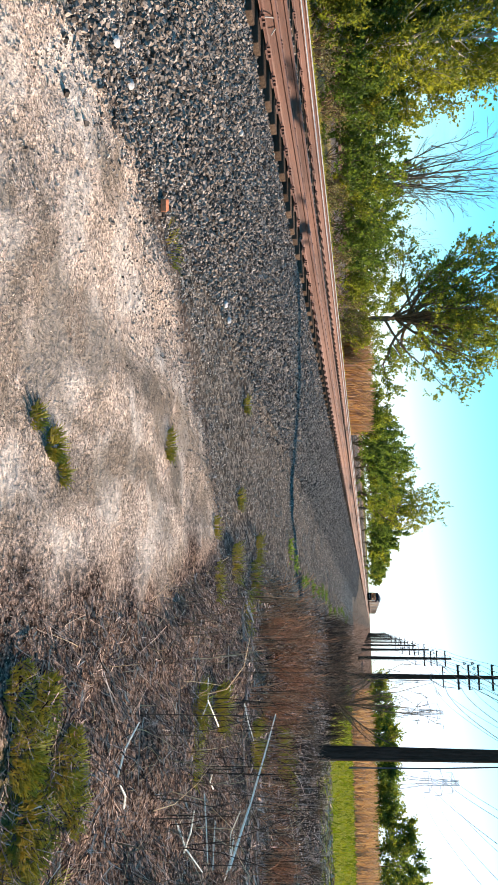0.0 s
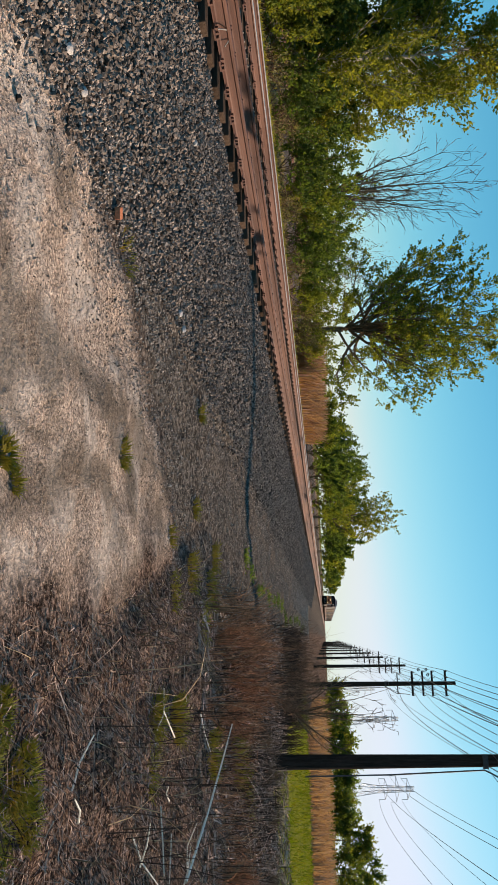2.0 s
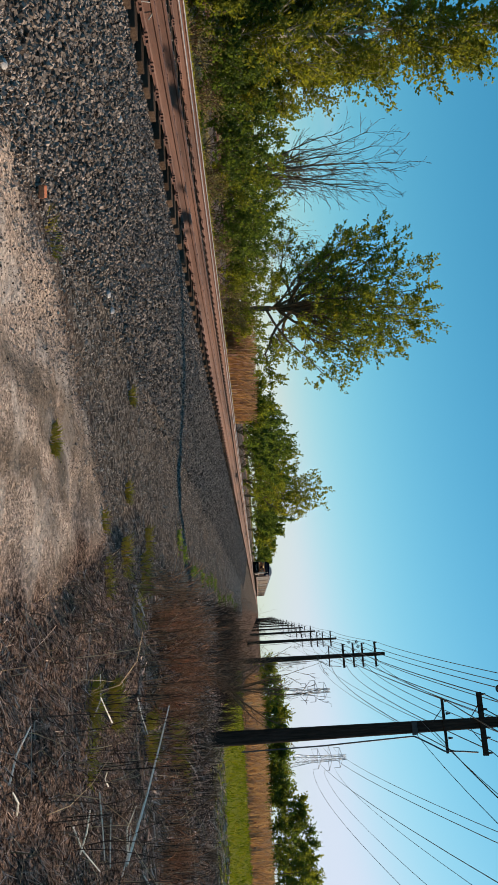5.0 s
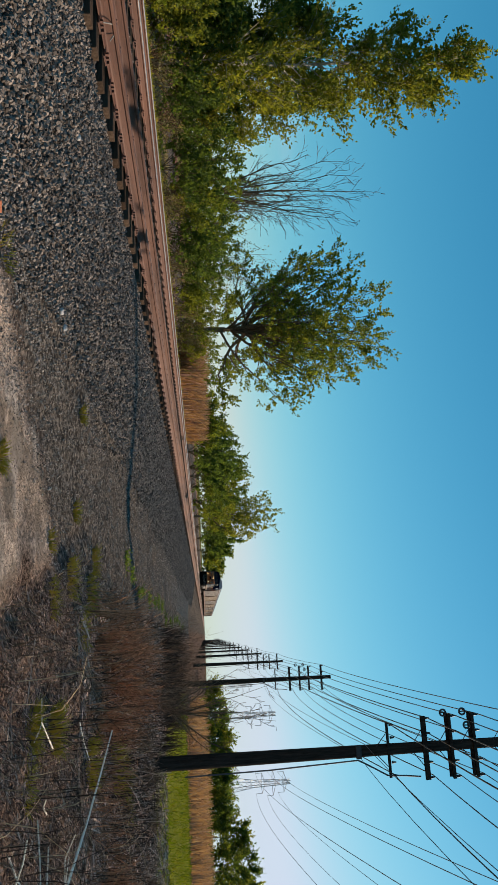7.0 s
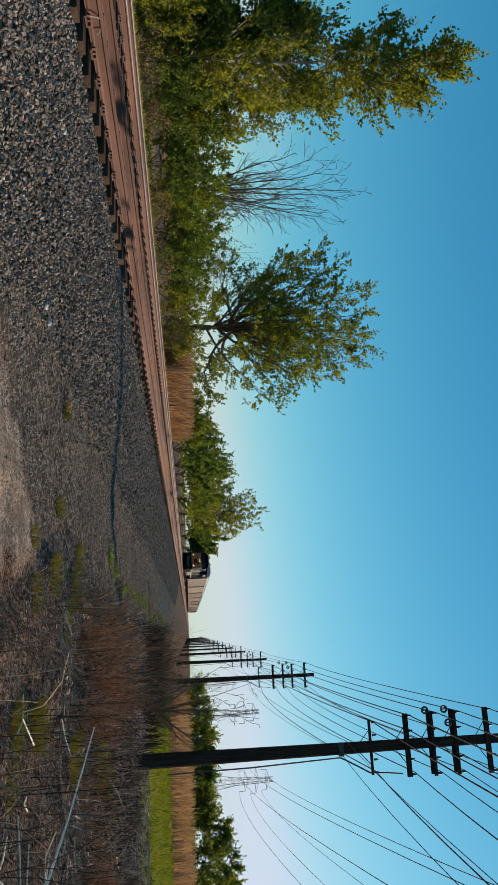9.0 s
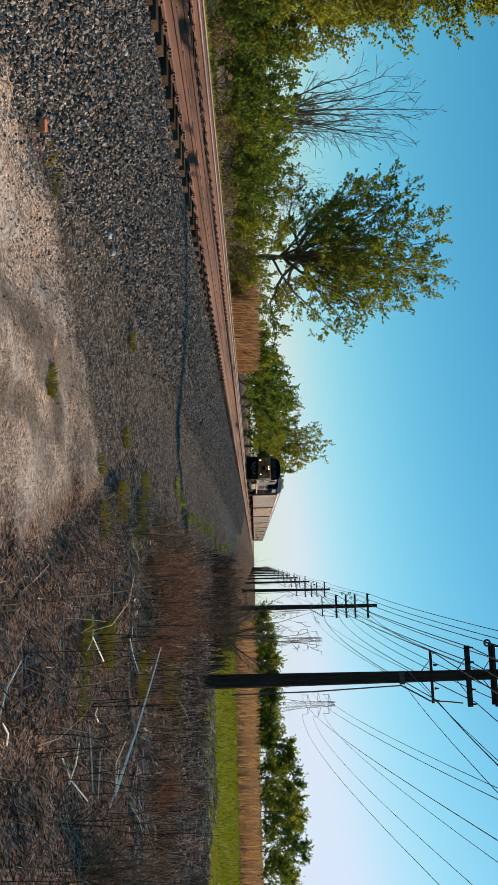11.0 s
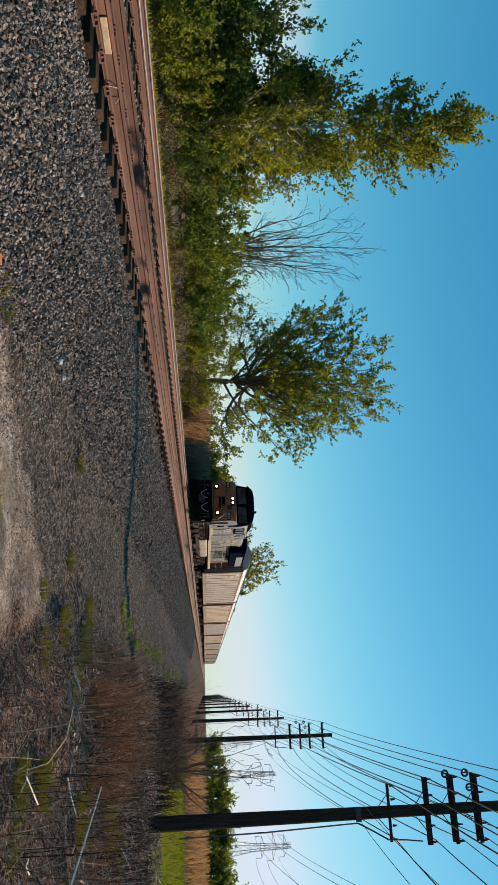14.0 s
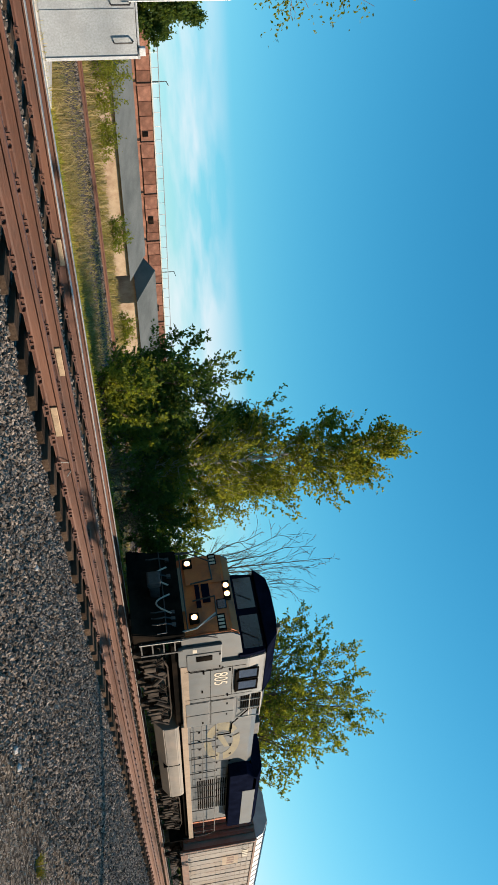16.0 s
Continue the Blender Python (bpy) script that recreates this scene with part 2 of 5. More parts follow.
M = {
    "ground": ground_mat(),
    "stone": mat("ballast_stone", (0.075, 0.062, 0.053), (0.22, 0.18, 0.152), 9, 0.9, bump=0.3, fine=40, island=0.85),
    "grit": mat("pale_grit", (0.17, 0.128, 0.096), (0.48, 0.375, 0.29), 30, 0.9, bump=0.1, island=0.9),
    "fines": mat("pale_gravel", (0.13, 0.107, 0.092), (0.42, 0.345, 0.29), 14, 0.9, bump=0.2, island=0.85),
    "meadow": leaf_mat("meadow_blade", (0.05, 0.085, 0.006), (0.12, 0.15, 0.012), (0.14, 0.14, 0.02), 0.25),
    "white_stone": mat("white_stone", (0.3, 0.28, 0.26), (0.46, 0.43, 0.4), 20, 0.85),
    "brick": mat("old_brick", (0.4, 0.13, 0.07), (0.5, 0.2, 0.11), 20, 0.9),
    "rust": mat("rusty_rail", (0.063, 0.023, 0.014), (0.111, 0.043, 0.026), 3, 0.75, 0.1, 0.25, 45, dirt=(0.16, 0.06, 0.028), dirt_scale=0.7, stretch=(1, 0.25, 1)),
    "steel": mat("worn_railhead", (0.36, 0.345, 0.33), (0.52, 0.5, 0.48), 5, 0.36, 0.85, 0.05, 80, stretch=(1, 0.1, 1)),
    "bare_bar": mat("bare_yellow_metal", (0.24, 0.16, 0.1), (0.38, 0.28, 0.18), 8, 0.6, 0.2, 0.1),
    "tie": mat("creosoted_tie", (0.032, 0.022, 0.016), (0.09, 0.062, 0.045), 4, 0.9, bump=0.5, fine=30, island=0.5, stretch=(0.3, 4, 4)),
    "bark": mat("bark", (0.081, 0.055, 0.036), (0.196, 0.14, 0.093), 6, 0.95, bump=0.6, fine=25, stretch=(3, 3, 0.5)),
    "pale_bark": mat("pale_bark", (0.28, 0.25, 0.2), (0.46, 0.43, 0.37), 5, 0.9, bump=0.4, fine=25, dirt=(0.12, 0.1, 0.08), stretch=(3, 3, 0.7)),
    "twig": mat("bare_twig", (0.124, 0.076, 0.05), (0.259, 0.166, 0.108), 8, 0.9, bump=0.2, island=0.6),
    "red_twig": mat("reddish_twig", (0.22, 0.1, 0.055), (0.48, 0.25, 0.14), 8, 0.9, bump=0.2, island=0.6),
    "dead_blade": mat("dead_blade", (0.25, 0.165, 0.125), (0.52, 0.375, 0.3), 8, 0.9, bump=0.1, island=0.9),
    "dark_blade": mat("dark_blade", (0.03, 0.018, 0.015), (0.13, 0.08, 0.064), 8, 0.9, bump=0.1, island=0.7),
    "dark_stem": mat("dark_stem", (0.035, 0.022, 0.018), (0.09, 0.06, 0.045), 8, 0.9, bump=0.2, island=0.5),
    "hay": leaf_mat("hay", (0.17, 0.125, 0.06), (0.42, 0.32, 0.18), (0.2, 0.17, 0.06), 0.3),
    "straw": mat("dry_stalk", (0.3, 0.205, 0.115), (0.55, 0.4, 0.25), 8, 0.9, bump=0.2, island=0.8),
    "birch": mat("bleached_branch", (0.72, 0.62, 0.48), (0.9, 0.82, 0.7), 10, 0.8, bump=0.3),
    "grass": leaf_mat("grass_blade", (0.13, 0.15, 0.02), (0.32, 0.3, 0.055), (0.34, 0.27, 0.09), 0.4),
    "leaf": leaf_mat("leaf_green", (0.055, 0.088, 0.018), (0.15, 0.182, 0.04), (0.16, 0.17, 0.034), 0.45),
    "leaf_dark": leaf_mat("leaf_dark", (0.034, 0.066, 0.024), (0.095, 0.138, 0.04), (0.065, 0.098, 0.028), 0.5),
    "leaf_yellow": leaf_mat("leaf_yellow", (0.09, 0.115, 0.02), (0.21, 0.208, 0.045), (0.15, 0.163, 0.032), 0.46),
    "bud": leaf_mat("grey_bud", (0.11, 0.1, 0.06), (0.26, 0.24, 0.15), (0.16, 0.15, 0.08), 0.35),
    "reed": leaf_mat("reed", (0.22, 0.12, 0.09), (0.42, 0.265, 0.205), (0.27, 0.15, 0.11), 0.2),
    "pole": mat("tarred_pole", (0.018, 0.015, 0.013), (0.05, 0.04, 0.033), 5, 0.85, bump=0.4, fine=30, stretch=(3, 3, 0.3)),
    "iron": mat("dark_iron", (0.03, 0.03, 0.032), (0.07, 0.068, 0.066), 6, 0.6, 0.5),
    "lattice": mat("galvanised", (0.3, 0.32, 0.34), (0.42, 0.43, 0.45), 4, 0.5, 0.6),
    "wire": mat("wire", (0.05, 0.05, 0.055), (0.09, 0.09, 0.1), 2, 0.6, 0.3, 0),
    "grey": mat("grey_enamel", (0.052, 0.059, 0.062), (0.075, 0.084, 0.088), 1.5, 0.5, 0.0, 0.03, 50, dirt=(0.085, 0.067, 0.053), dirt_scale=1.6, dirt_hi=0.95),
    "rust_paint": mat("brown_enamel", (0.42, 0.09, 0.018), (0.56, 0.14, 0.026), 2, 0.6, 0.0, 0.05, 50, dirt=(0.05, 0.03, 0.02)),
    "navy": mat("navy_enamel", (0.0025, 0.0035, 0.009), (0.006, 0.0085, 0.02), 2, 0.85, 0.0, 0.03),
    "black": mat("black_frame", (0.003, 0.003, 0.003), (0.01, 0.009, 0.008), 3, 0.85, 0.0, 0.1, dirt=(0.022, 0.016, 0.012)),
    "truck": mat("dusty_truck", (0.012, 0.01, 0.009), (0.07, 0.058, 0.05), 3, 0.85, 0.2, 0.2, dirt=(0.12, 0.096, 0.08)),
    "tank": mat("tank_tan", (0.105, 0.09, 0.076), (0.145, 0.125, 0.105), 1.5, 0.65, 0, 0.05, dirt=(0.18, 0.14, 0.11)),
    "sill": mat("dusty_sill", (0.19, 0.13, 0.085), (0.26, 0.185, 0.125), 3, 0.7, 0, 0.05),
    "gold": mat("gold_paint", (0.12, 0.1, 0.06), (0.18, 0.145, 0.07), 3, 0.5, 0, 0.02),
    "cream": mat("cream_paint", (0.4, 0.35, 0.27), (0.5, 0.44, 0.35), 3, 0.6, 0, 0.02),
    "rail_white": mat("handrail_paint", (0.3, 0.27, 0.23), (0.4, 0.365, 0.32), 8, 0.6, 0, 0.02),
    "glass": mat("dark_glass", (0.006, 0.009, 0.02), (0.01, 0.015, 0.03), 2, 0.14, 0, 0),
    "rack_a": mat("rack_panel_pale", (0.155, 0.138, 0.12), (0.215, 0.19, 0.168), 1.2, 0.6, 0.2, 0.05, 40, dirt=(0.18, 0.125, 0.09), dirt_scale=0.8),
    "rack_b": mat("rack_panel_tan", (0.225, 0.165, 0.108), (0.3, 0.225, 0.15), 1.2, 0.6, 0.2, 0.05, 40, dirt=(0.2, 0.13, 0.085), dirt_scale=0.8),
    "rack_brown": mat("rack_frame_brown", (0.1, 0.045, 0.028), (0.17, 0.08, 0.05), 2, 0.7, 0, 0.05, dirt=(0.06, 0.04, 0.03)),
    "roof": mat("rack_roof", (0.26, 0.26, 0.26), (0.36, 0.36, 0.36), 1.5, 0.55, 0.3, 0.03),
    "hut": mat("aluminium_hut", (0.22, 0.245, 0.265), (0.28, 0.305, 0.33), 1.0, 0.45, 0.3, 0.03, 30, dirt=(0.18, 0.19, 0.2), dirt_scale=2.5, dirt_hi=0.9),
    "concrete": mat("concrete", (0.4, 0.38, 0.35), (0.54, 0.52, 0.48), 3, 0.9, bump=0.2, dirt=(0.28, 0.25, 0.22)),
    "far_brown": mat("brown_parapet", (0.16, 0.075, 0.055), (0.3, 0.15, 0.11), 0.8, 0.9, dirt=(0.09, 0.05, 0.04), dirt_scale=0.5, island=0.35),
    "far_grey": mat("grey_slope", (0.085, 0.095, 0.095), (0.14, 0.15, 0.148), 0.3, 0.9),
    "far_tan": mat("tan_wall", (0.27, 0.2, 0.14), (0.42, 0.33, 0.24), 0.5, 0.9, dirt=(0.2, 0.12, 0.08), dirt_scale=0.6),
    "lamp": glow("headlamp", (1.0, 0.56, 0.24), 4.0),
}


# ---------- mesh helpers ----------
def part(name, bm, material, parent=None, label="", smooth=False):
    me = bpy.data.meshes.new(name)
    if isinstance(bm, tuple):
        me.from_pydata(*bm)
    else:
        bm.to_mesh(me)
        bm.free()
    me.materials.append(M[material])
    if smooth:
        me.polygons.foreach_set("use_smooth", [True] * len(me.polygons))
    ob = new(name, me)
    ob.parent = parent
    if label:
        ob["label"] = label
    return ob


def thing(name, m, label, category, group="", kind=""):
    ob = new(name)
    ob.empty_display_size = 0.2
    ob.matrix_world = m
    return tagged(ob, label, category, group, kind)


def bx(bm, x0, x1, y0, y1, z0, z1, bevel=0.0):
    vs = [bm.verts.new((x, y, z)) for x in (x0, x1) for y in (y0, y1) for z in (z0, z1)]
    fs = [bm.faces.new([vs[i] for i in f]) for f in ((0, 1, 3, 2), (4, 6, 7, 5), (0, 4, 5, 1), (2, 3, 7, 6), (0, 2, 6, 4), (1, 5, 7, 3))]
    if bevel:
        es = {e for f in fs for e in f.edges}
        bmesh.ops.bevel(bm, geom=list(es), offset=bevel, segments=2, affect="EDGES", profile=0.6)
    return bm


def box(*a, bevel=0.0):
    return bx(bmesh.new(), *a, bevel=bevel)


def prism(bm, prof, lo, hi, axis="x", bevel=0.0):
    """Extrude a closed outline along an axis; outline in the other two axes in order."""
    def at(p, s):
        return {"x": (s, p[0], p[1]), "y": (p[0], s, p[1]), "z": (p[0], p[1], s)}[axis]
    a_, b_ = [[bm.verts.new(at(p, s)) for p in prof] for s in (lo, hi)]
    n = len(prof)
    fs = [bm.faces.new(a_), bm.faces.new(b_[::-1])] + [bm.faces.new((a_[i], b_[i], b_[(i + 1) % n], a_[(i + 1) % n])) for i in range(n)]
    bmesh.ops.recalc_face_normals(bm, faces=fs)
    if bevel:
        bmesh.ops.bevel(bm, geom=list({e for f in fs for e in f.edges}), offset=bevel, segments=2, affect="EDGES")
    return bm


def rod(bm, p, q, r, r2=None, seg=8):
    p, q = Vector(p), Vector(q)
    d = q - p
    m = Matrix.Translation((p + q) / 2) @ d.to_track_quat("Z", "Y").to_matrix().to_4x4()
    bmesh.ops.create_cone(bm, cap_ends=True, segments=seg, radius1=r, radius2=r if r2 is None else r2, depth=d.length, matrix=m)
    return bm


def tube(bm, pts, r, seg=6):
    for p, q in zip(pts, pts[1:]):
        rod(bm, p, q, r, seg=seg)
    return bm


def strips(lines, sides=3):
    """Many thin tapered stems as one mesh: lines of [(x, y, z, r), ...]."""
    verts, faces, base = [], [], 0
    turn = np.arange(sides) * 2 * math.pi / sides
    by_len = {}
    for ln in lines:
        by_len.setdefault(len(ln), []).append(ln)
    for n, group in by_len.items():
        p = np.array(group, float)
        c, r = p[..., :3], p[..., 3]
        d = np.empty_like(c)
        d[:, 1:-1] = c[:, 2:] - c[:, :-2]
        d[:, 0], d[:, -1] = c[:, 1] - c[:, 0], c[:, -1] - c[:, -2]
        d /= np.linalg.norm(d, axis=-1, keepdims=True) + 1e-9
        side = np.where(np.abs(d[..., 2:]) > 0.9, np.array([1.0, 0, 0]), np.array([0, 0, 1.0]))
        u = np.cross(d, side)
        u /= np.linalg.norm(u, axis=-1, keepdims=True) + 1e-9
        v = np.cross(d, u)
        ring = c[:, :, None] + r[:, :, None, None] * (np.cos(turn)[:, None] * u[:, :, None] + np.sin(turn)[:, None] * v[:, :, None])
        verts.append(ring.reshape(-1, 3))
        i = np.arange(n - 1)[:, None] * sides + np.arange(sides)[None]
        j = np.arange(n - 1)[:, None] * sides + (np.arange(sides)[None] + 1) % sides
        f = np.stack([i, j, j + sides, i + sides], -1).reshape(-1, 4)
        faces.append((f[None] + base + np.arange(len(group))[:, None, None] * n * sides).reshape(-1, 4))
        base += len(group) * n * sides
    return np.concatenate(verts).tolist(), [], np.concatenate(faces).tolist()


def leaves(centres, size, rng, heading=None, aspect=1.6):
    """One folded leaf (two faces) at each centre, turned at random about its heading."""
    c = np.asarray(centres, float)
    n = len(c)
    d = rng.normal(size=(n, 3)) * (1.0 if heading is None else 0.6)
    if heading is not None:
        d = d + heading
    d /= np.linalg.norm(d, axis=1)[:, None]
    s = np.cross(d, rng.normal(size=(n, 3)))
    s /= np.linalg.norm(s, axis=1)[:, None]
    nrm = np.cross(d, s)
    w = size * rng.uniform(0.6, 1.3, n)[:, None]
    tip, left, right = c + d * w * aspect, c + d * w * 0.7 * aspect / 1.6 + s * w * 0.5 + nrm * w * 0.15, c + d * w * 0.7 * aspect / 1.6 - s * w * 0.5 + nrm * w * 0.15
    v = np.stack([c, left, tip, right], 1).reshape(-1, 3)
    i = np.arange(n)[:, None] * 4
    return v.tolist(), [], np.concatenate([i + [0, 1, 2], i + [0, 2, 3]], 0).tolist()


def shoots(tips, per, length, size, rng, rise=0.3):
    """Leafy shoots: at each tip a short twig, closely set with leaves along it."""
    t = np.asarray(tips, float)
    d = t[:, 3:6] + rng.normal(0, 0.35, (len(t), 3)) + np.array([0, 0, rise])
    d /= np.linalg.norm(d, axis=1)[:, None]
    ln = length * rng.uniform(0.4, 1.4, len(t))
    p, d, ln = np.repeat(t[:, :3], per, 0), np.repeat(d, per, 0), np.repeat(ln, per)
    f = rng.uniform(0.0, 1.0, len(p))
    out = rng.normal(size=p.shape)
    out /= np.linalg.norm(out, axis=1)[:, None]
    c = p + d * (ln * f)[:, None] + out * (0.12 * ln * (1.1 - f))[:, None]
    ok = c[:, 2] > 0.08
    return leaves(c[ok], size, rng, (d * 0.8 + out * 0.7)[ok])


def ribbons(p, w, rng):
    """Flat blades along lines of points p (n, k, 3), half-width w (n,)."""
    n, k = p.shape[:2]
    d = p[:, -1] - p[:, 0]
    s = np.cross(d, rng.normal(size=(n, 3)) + np.array([0, 0, 1.2]))
    s /= np.linalg.norm(s, axis=1)[:, None] + 1e-9
    wid = w[:, None, None] * np.linspace(1.0, 0.35, k)[None, :, None] * s[:, None]
    v = np.stack([p - wid, p + wid], 2).reshape(-1, 3)
    i = np.arange(k - 1)[:, None] * 2 + np.array([0, 1, 3, 2])[None]
    f = (i[None] + np.arange(n)[:, None, None] * 2 * k).reshape(-1, 4)
    return v.tolist(), [], f.tolist()


GRIDS = {k: np.random.RandomState(k).rand(64, 64) for k in range(3, 13)}


def value_noise(x, y, scale, seed):
    g = GRIDS[seed]
    u, v = x / scale, y / scale
    i, j = np.floor(u).astype(int), np.floor(v).astype(int)
    fu, fv = u - i, v - j
    fu, fv = fu * fu * (3 - 2 * fu), fv * fv * (3 - 2 * fv)
    return (g[i % 64, j % 64] * (1 - fu) + g[(i + 1) % 64, j % 64] * fu) * (1 - fv) + (g[i % 64, (j + 1) % 64] * (1 - fu) + g[(i + 1) % 64, (j + 1) % 64] * fu) * fv


# ---------- lie of the land ----------
RAIL = 0.85                       # rail tops above the ground at the camera
TRACK_X = (-8.0, -12.5)           # centre lines of the two tracks
EDGE_Y = [-50, 3.6, 4.7, 5.2, 5.9, 7.0, 7.9, 8.6, 9.2, 60]
EDGE_X = [-3.7, -3.65, -3.6, -3.1, -2.9, -2.3, -1.85, -1.2, -0.6, -0.4]


def land(x, y):
    x, y = np.asarray(x, float), np.asarray(y, float)
    z = np.interp(x, [-3000, -48, -44.5, -43, -38.5, -30, -17.5, -15.4, -14.4, -9.4, -7.4, -6.75, -6.25, -5.0, -3.3, -2.4, 3000], [0.3, 0.3, 0.32, 0.46, 0.46, 0.24, 0.3, 0.5, 0.6, 0.6, 0.6, 0.555, 0.53, 0.4, 0.07, 0.0, 0.0])
    rough = np.clip((x + 0.3) / 0.8, 0, 1) * np.clip((30 - y) / 10, 0, 1) * (x < 40)
    z = z + rough * 0.14 * (value_noise(x, y, 0.5, 3) + value_noise(x, y, 1.7, 4) - 0.9)
    flat = (x > -3.5) & (x < 1.5) & (np.abs(y) < 40)
    z = z + flat * (0.09 * (value_noise(x, y, 1.3, 5) - 0.5) + 0.05 * (value_noise(x, y, 0.42, 6) - 0.5) + 0.025 * (value_noise(x, y, 0.2, 7) - 0.5))
    # wheel rut across the sand, and the shallow hollow with the dried puddle
    z = z - 0.05 * np.exp(-((x - 0.25 + 0.32 * (y - 5.0)) / 0.16) ** 2) * (np.abs(y - 6) < 5)
    z = z - 0.06 * np.exp(-((x + 1.2) / 0.5) ** 2 - ((y - 7.1) / 0.35) ** 2)
    return z


def zones(x, y):
    wob = 0.5 * (value_noise(x, y, 0.9, 8) - 0.5) + 0.3 * (value_noise(x, y, 0.25, 9) - 0.5)
    edge = np.interp(y, EDGE_Y, EDGE_X) + wob
    right = np.interp(y, [-20, 2.5, 3.3, 3.9, 4.9, 5.5, 6.3, 8.3, 9.0], [0.3, -0.3, -0.4, -0.25, -0.35, -0.5, -0.45, -0.85, -1.2]) + wob * 1.6
    sand = np.clip((x - edge) / 0.25 + 0.5, 0, 1) * np.clip((right - x) / 0.7 + 0.5, 0, 1) * (y < 10)
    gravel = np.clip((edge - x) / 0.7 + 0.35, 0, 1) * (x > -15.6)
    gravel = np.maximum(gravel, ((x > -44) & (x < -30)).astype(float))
    green = ((x > 3.5) & (y > 24 + 3 * wob) & (y < 58)).astype(float)
    green = np.maximum(green, ((x < -15.6) & (x > -23)).astype(float) * np.clip(0.8 + wob * 2, 0, 1))
    green = np.maximum(green, 0.55 * (np.abs(x) > 60) + 0.0)
    green = np.maximum(green, np.clip(1.2 - np.hypot(x - 0.85, y - 3.7) / 0.5 + wob * 1.5, 0, 1))
    # damp hollows and tyre marks in the sand
    damp = np.clip(1.5 - np.hypot((x + 1.4) / 0.2, (y - 6.5) / 0.22) + 2 * wob, 0, 1)
    damp = np.maximum(damp, np.clip(1.5 - np.hypot((x + 1.2) / 0.28, (y - 7.3) / 0.35) + 2 * wob, 0, 1))
    for k in (0.1, 0.85):
        damp = np.maximum(damp, 0.8 * np.clip(0.7 - np.abs(x + 0.55 + k - 0.35 * np.sin(y * 0.9) + 0.12 * (y - 4)) / 0.16 + 5 * wob, 0, 1) * (y > 2))
    # broken darker patches where the sand is thin
    damp = np.maximum(damp, 0.75 * np.clip((value_noise(x, y * 0.7, 0.6, 11) + 0.5 * value_noise(x, y, 0.17, 12) - 0.9) * 6, 0, 1))
    damp = damp * sand
    sand = np.maximum(sand, 0.35 * ((x < -36) & (x > -60)))
    return np.stack([sand, np.clip(green, 0, 1) * (1 - gravel), gravel, 1 - damp], -1)


def build_ground():
    xs = np.unique(np.round(np.concatenate([np.linspace(-3000, -200, 12), np.arange(-200, -40, 16), np.arange(-40, -8, 0.7), np.arange(-8, 5, 0.1), np.arange(5, 40, 0.9), np.arange(40, 200, 16), np.linspace(200, 3000, 12)]), 3))
    ys = np.unique(np.round(np.concatenate([np.linspace(-3000, -60, 10), np.arange(-60, -2, 3), np.arange(-2, 24, 0.1), np.arange(24, 70, 0.7), np.arange(70, 300, 10), np.linspace(300, 4000, 14)]), 3))
    X, Y = np.meshgrid(xs, ys, indexing="ij")
    Z = land(X, Y)
    v = np.stack([X, Y, Z], -1).reshape(-1, 3)
    i = np.arange(len(xs) * len(ys)).reshape(len(xs), len(ys))
    f = np.stack([i[:-1, :-1], i[1:, :-1], i[1:, 1:], i[:-1, 1:]], -1).reshape(-1, 4)
    ob = part("ground", (v.tolist(), [], f.tolist()), "ground", smooth=True)
    col = ob.data.color_attributes.new("zone", "FLOAT_COLOR", "POINT")
    col.data.foreach_set("color", zones(X, Y).reshape(-1))
    return tagged(ob, "sandy track, crushed-stone bank and dead litter", "ground", kind="structure")


build_ground()


def stone_mesh(count, place, size, seed, small=False):
    """Angular broken stones, eight corners each (six for small ones), as one mesh."""
    r = np.random.RandomState(seed)
    x, y = place(r, count)
    s = size * r.uniform(0.5, 1.35, count) * np.interp(y, [10, 45, 90], [1.0, 1.8, 3.0]) * np.interp(x, [-4.3, -3.3], [1.0, 0.85])
    c = np.stack([x, y, land(x, y) + s * 0.25], -1)
    corner = np.array([(a_, b_, c_) for a_ in (-1, 1) for b_ in (-1, 1) for c_ in (-1, 1)], float)
    f = np.array([(0, 1, 3, 2), (4, 6, 7, 5), (0, 4, 5, 1), (2, 3, 7, 6), (0, 2, 6, 4), (1, 5, 7, 3)])
    if small:
        corner = np.array([(1, 0.3, 0), (-1, 0, 0.3), (0, 1, -0.3), (0.3, -1, 0), (0, 0.2, 1), (0, 0, -1)])
        f = np.array([(0, 2, 4), (2, 1, 4), (1, 3, 4), (3, 0, 4), (2, 0, 5), (1, 2, 5), (3, 1, 5), (0, 3, 5)])
    k = len(corner)
    v = corner[None] * r.uniform(0.45, 1.0, (count, k, 3)) * (s[:, None, None] * np.array([0.62, 0.5, 0.42]))
    q = r.normal(size=(count, 4))
    q /= np.linalg.norm(q, axis=1)[:, None]
    w, a_, b_, d_ = q.T
    rot = np.stack([1 - 2 * (b_ * b_ + d_ * d_), 2 * (a_ * b_ - d_ * w), 2 * (a_ * d_ + b_ * w), 2 * (a_ * b_ + d_ * w), 1 - 2 * (a_ * a_ + d_ * d_), 2 * (b_ * d_ - a_ * w), 2 * (a_ * d_ - b_ * w), 2 * (b_ * d_ + a_ * w), 1 - 2 * (a_ * a_ + b_ * b_)], -1).reshape(count, 3, 3)
    v = np.einsum("nij,nkj->nki", rot, v) + c[:, None]
    return v.reshape(-1, 3).tolist(), [], (f[None] + np.arange(count)[:, None, None] * k).reshape(-1, f.shape[1]).tolist()


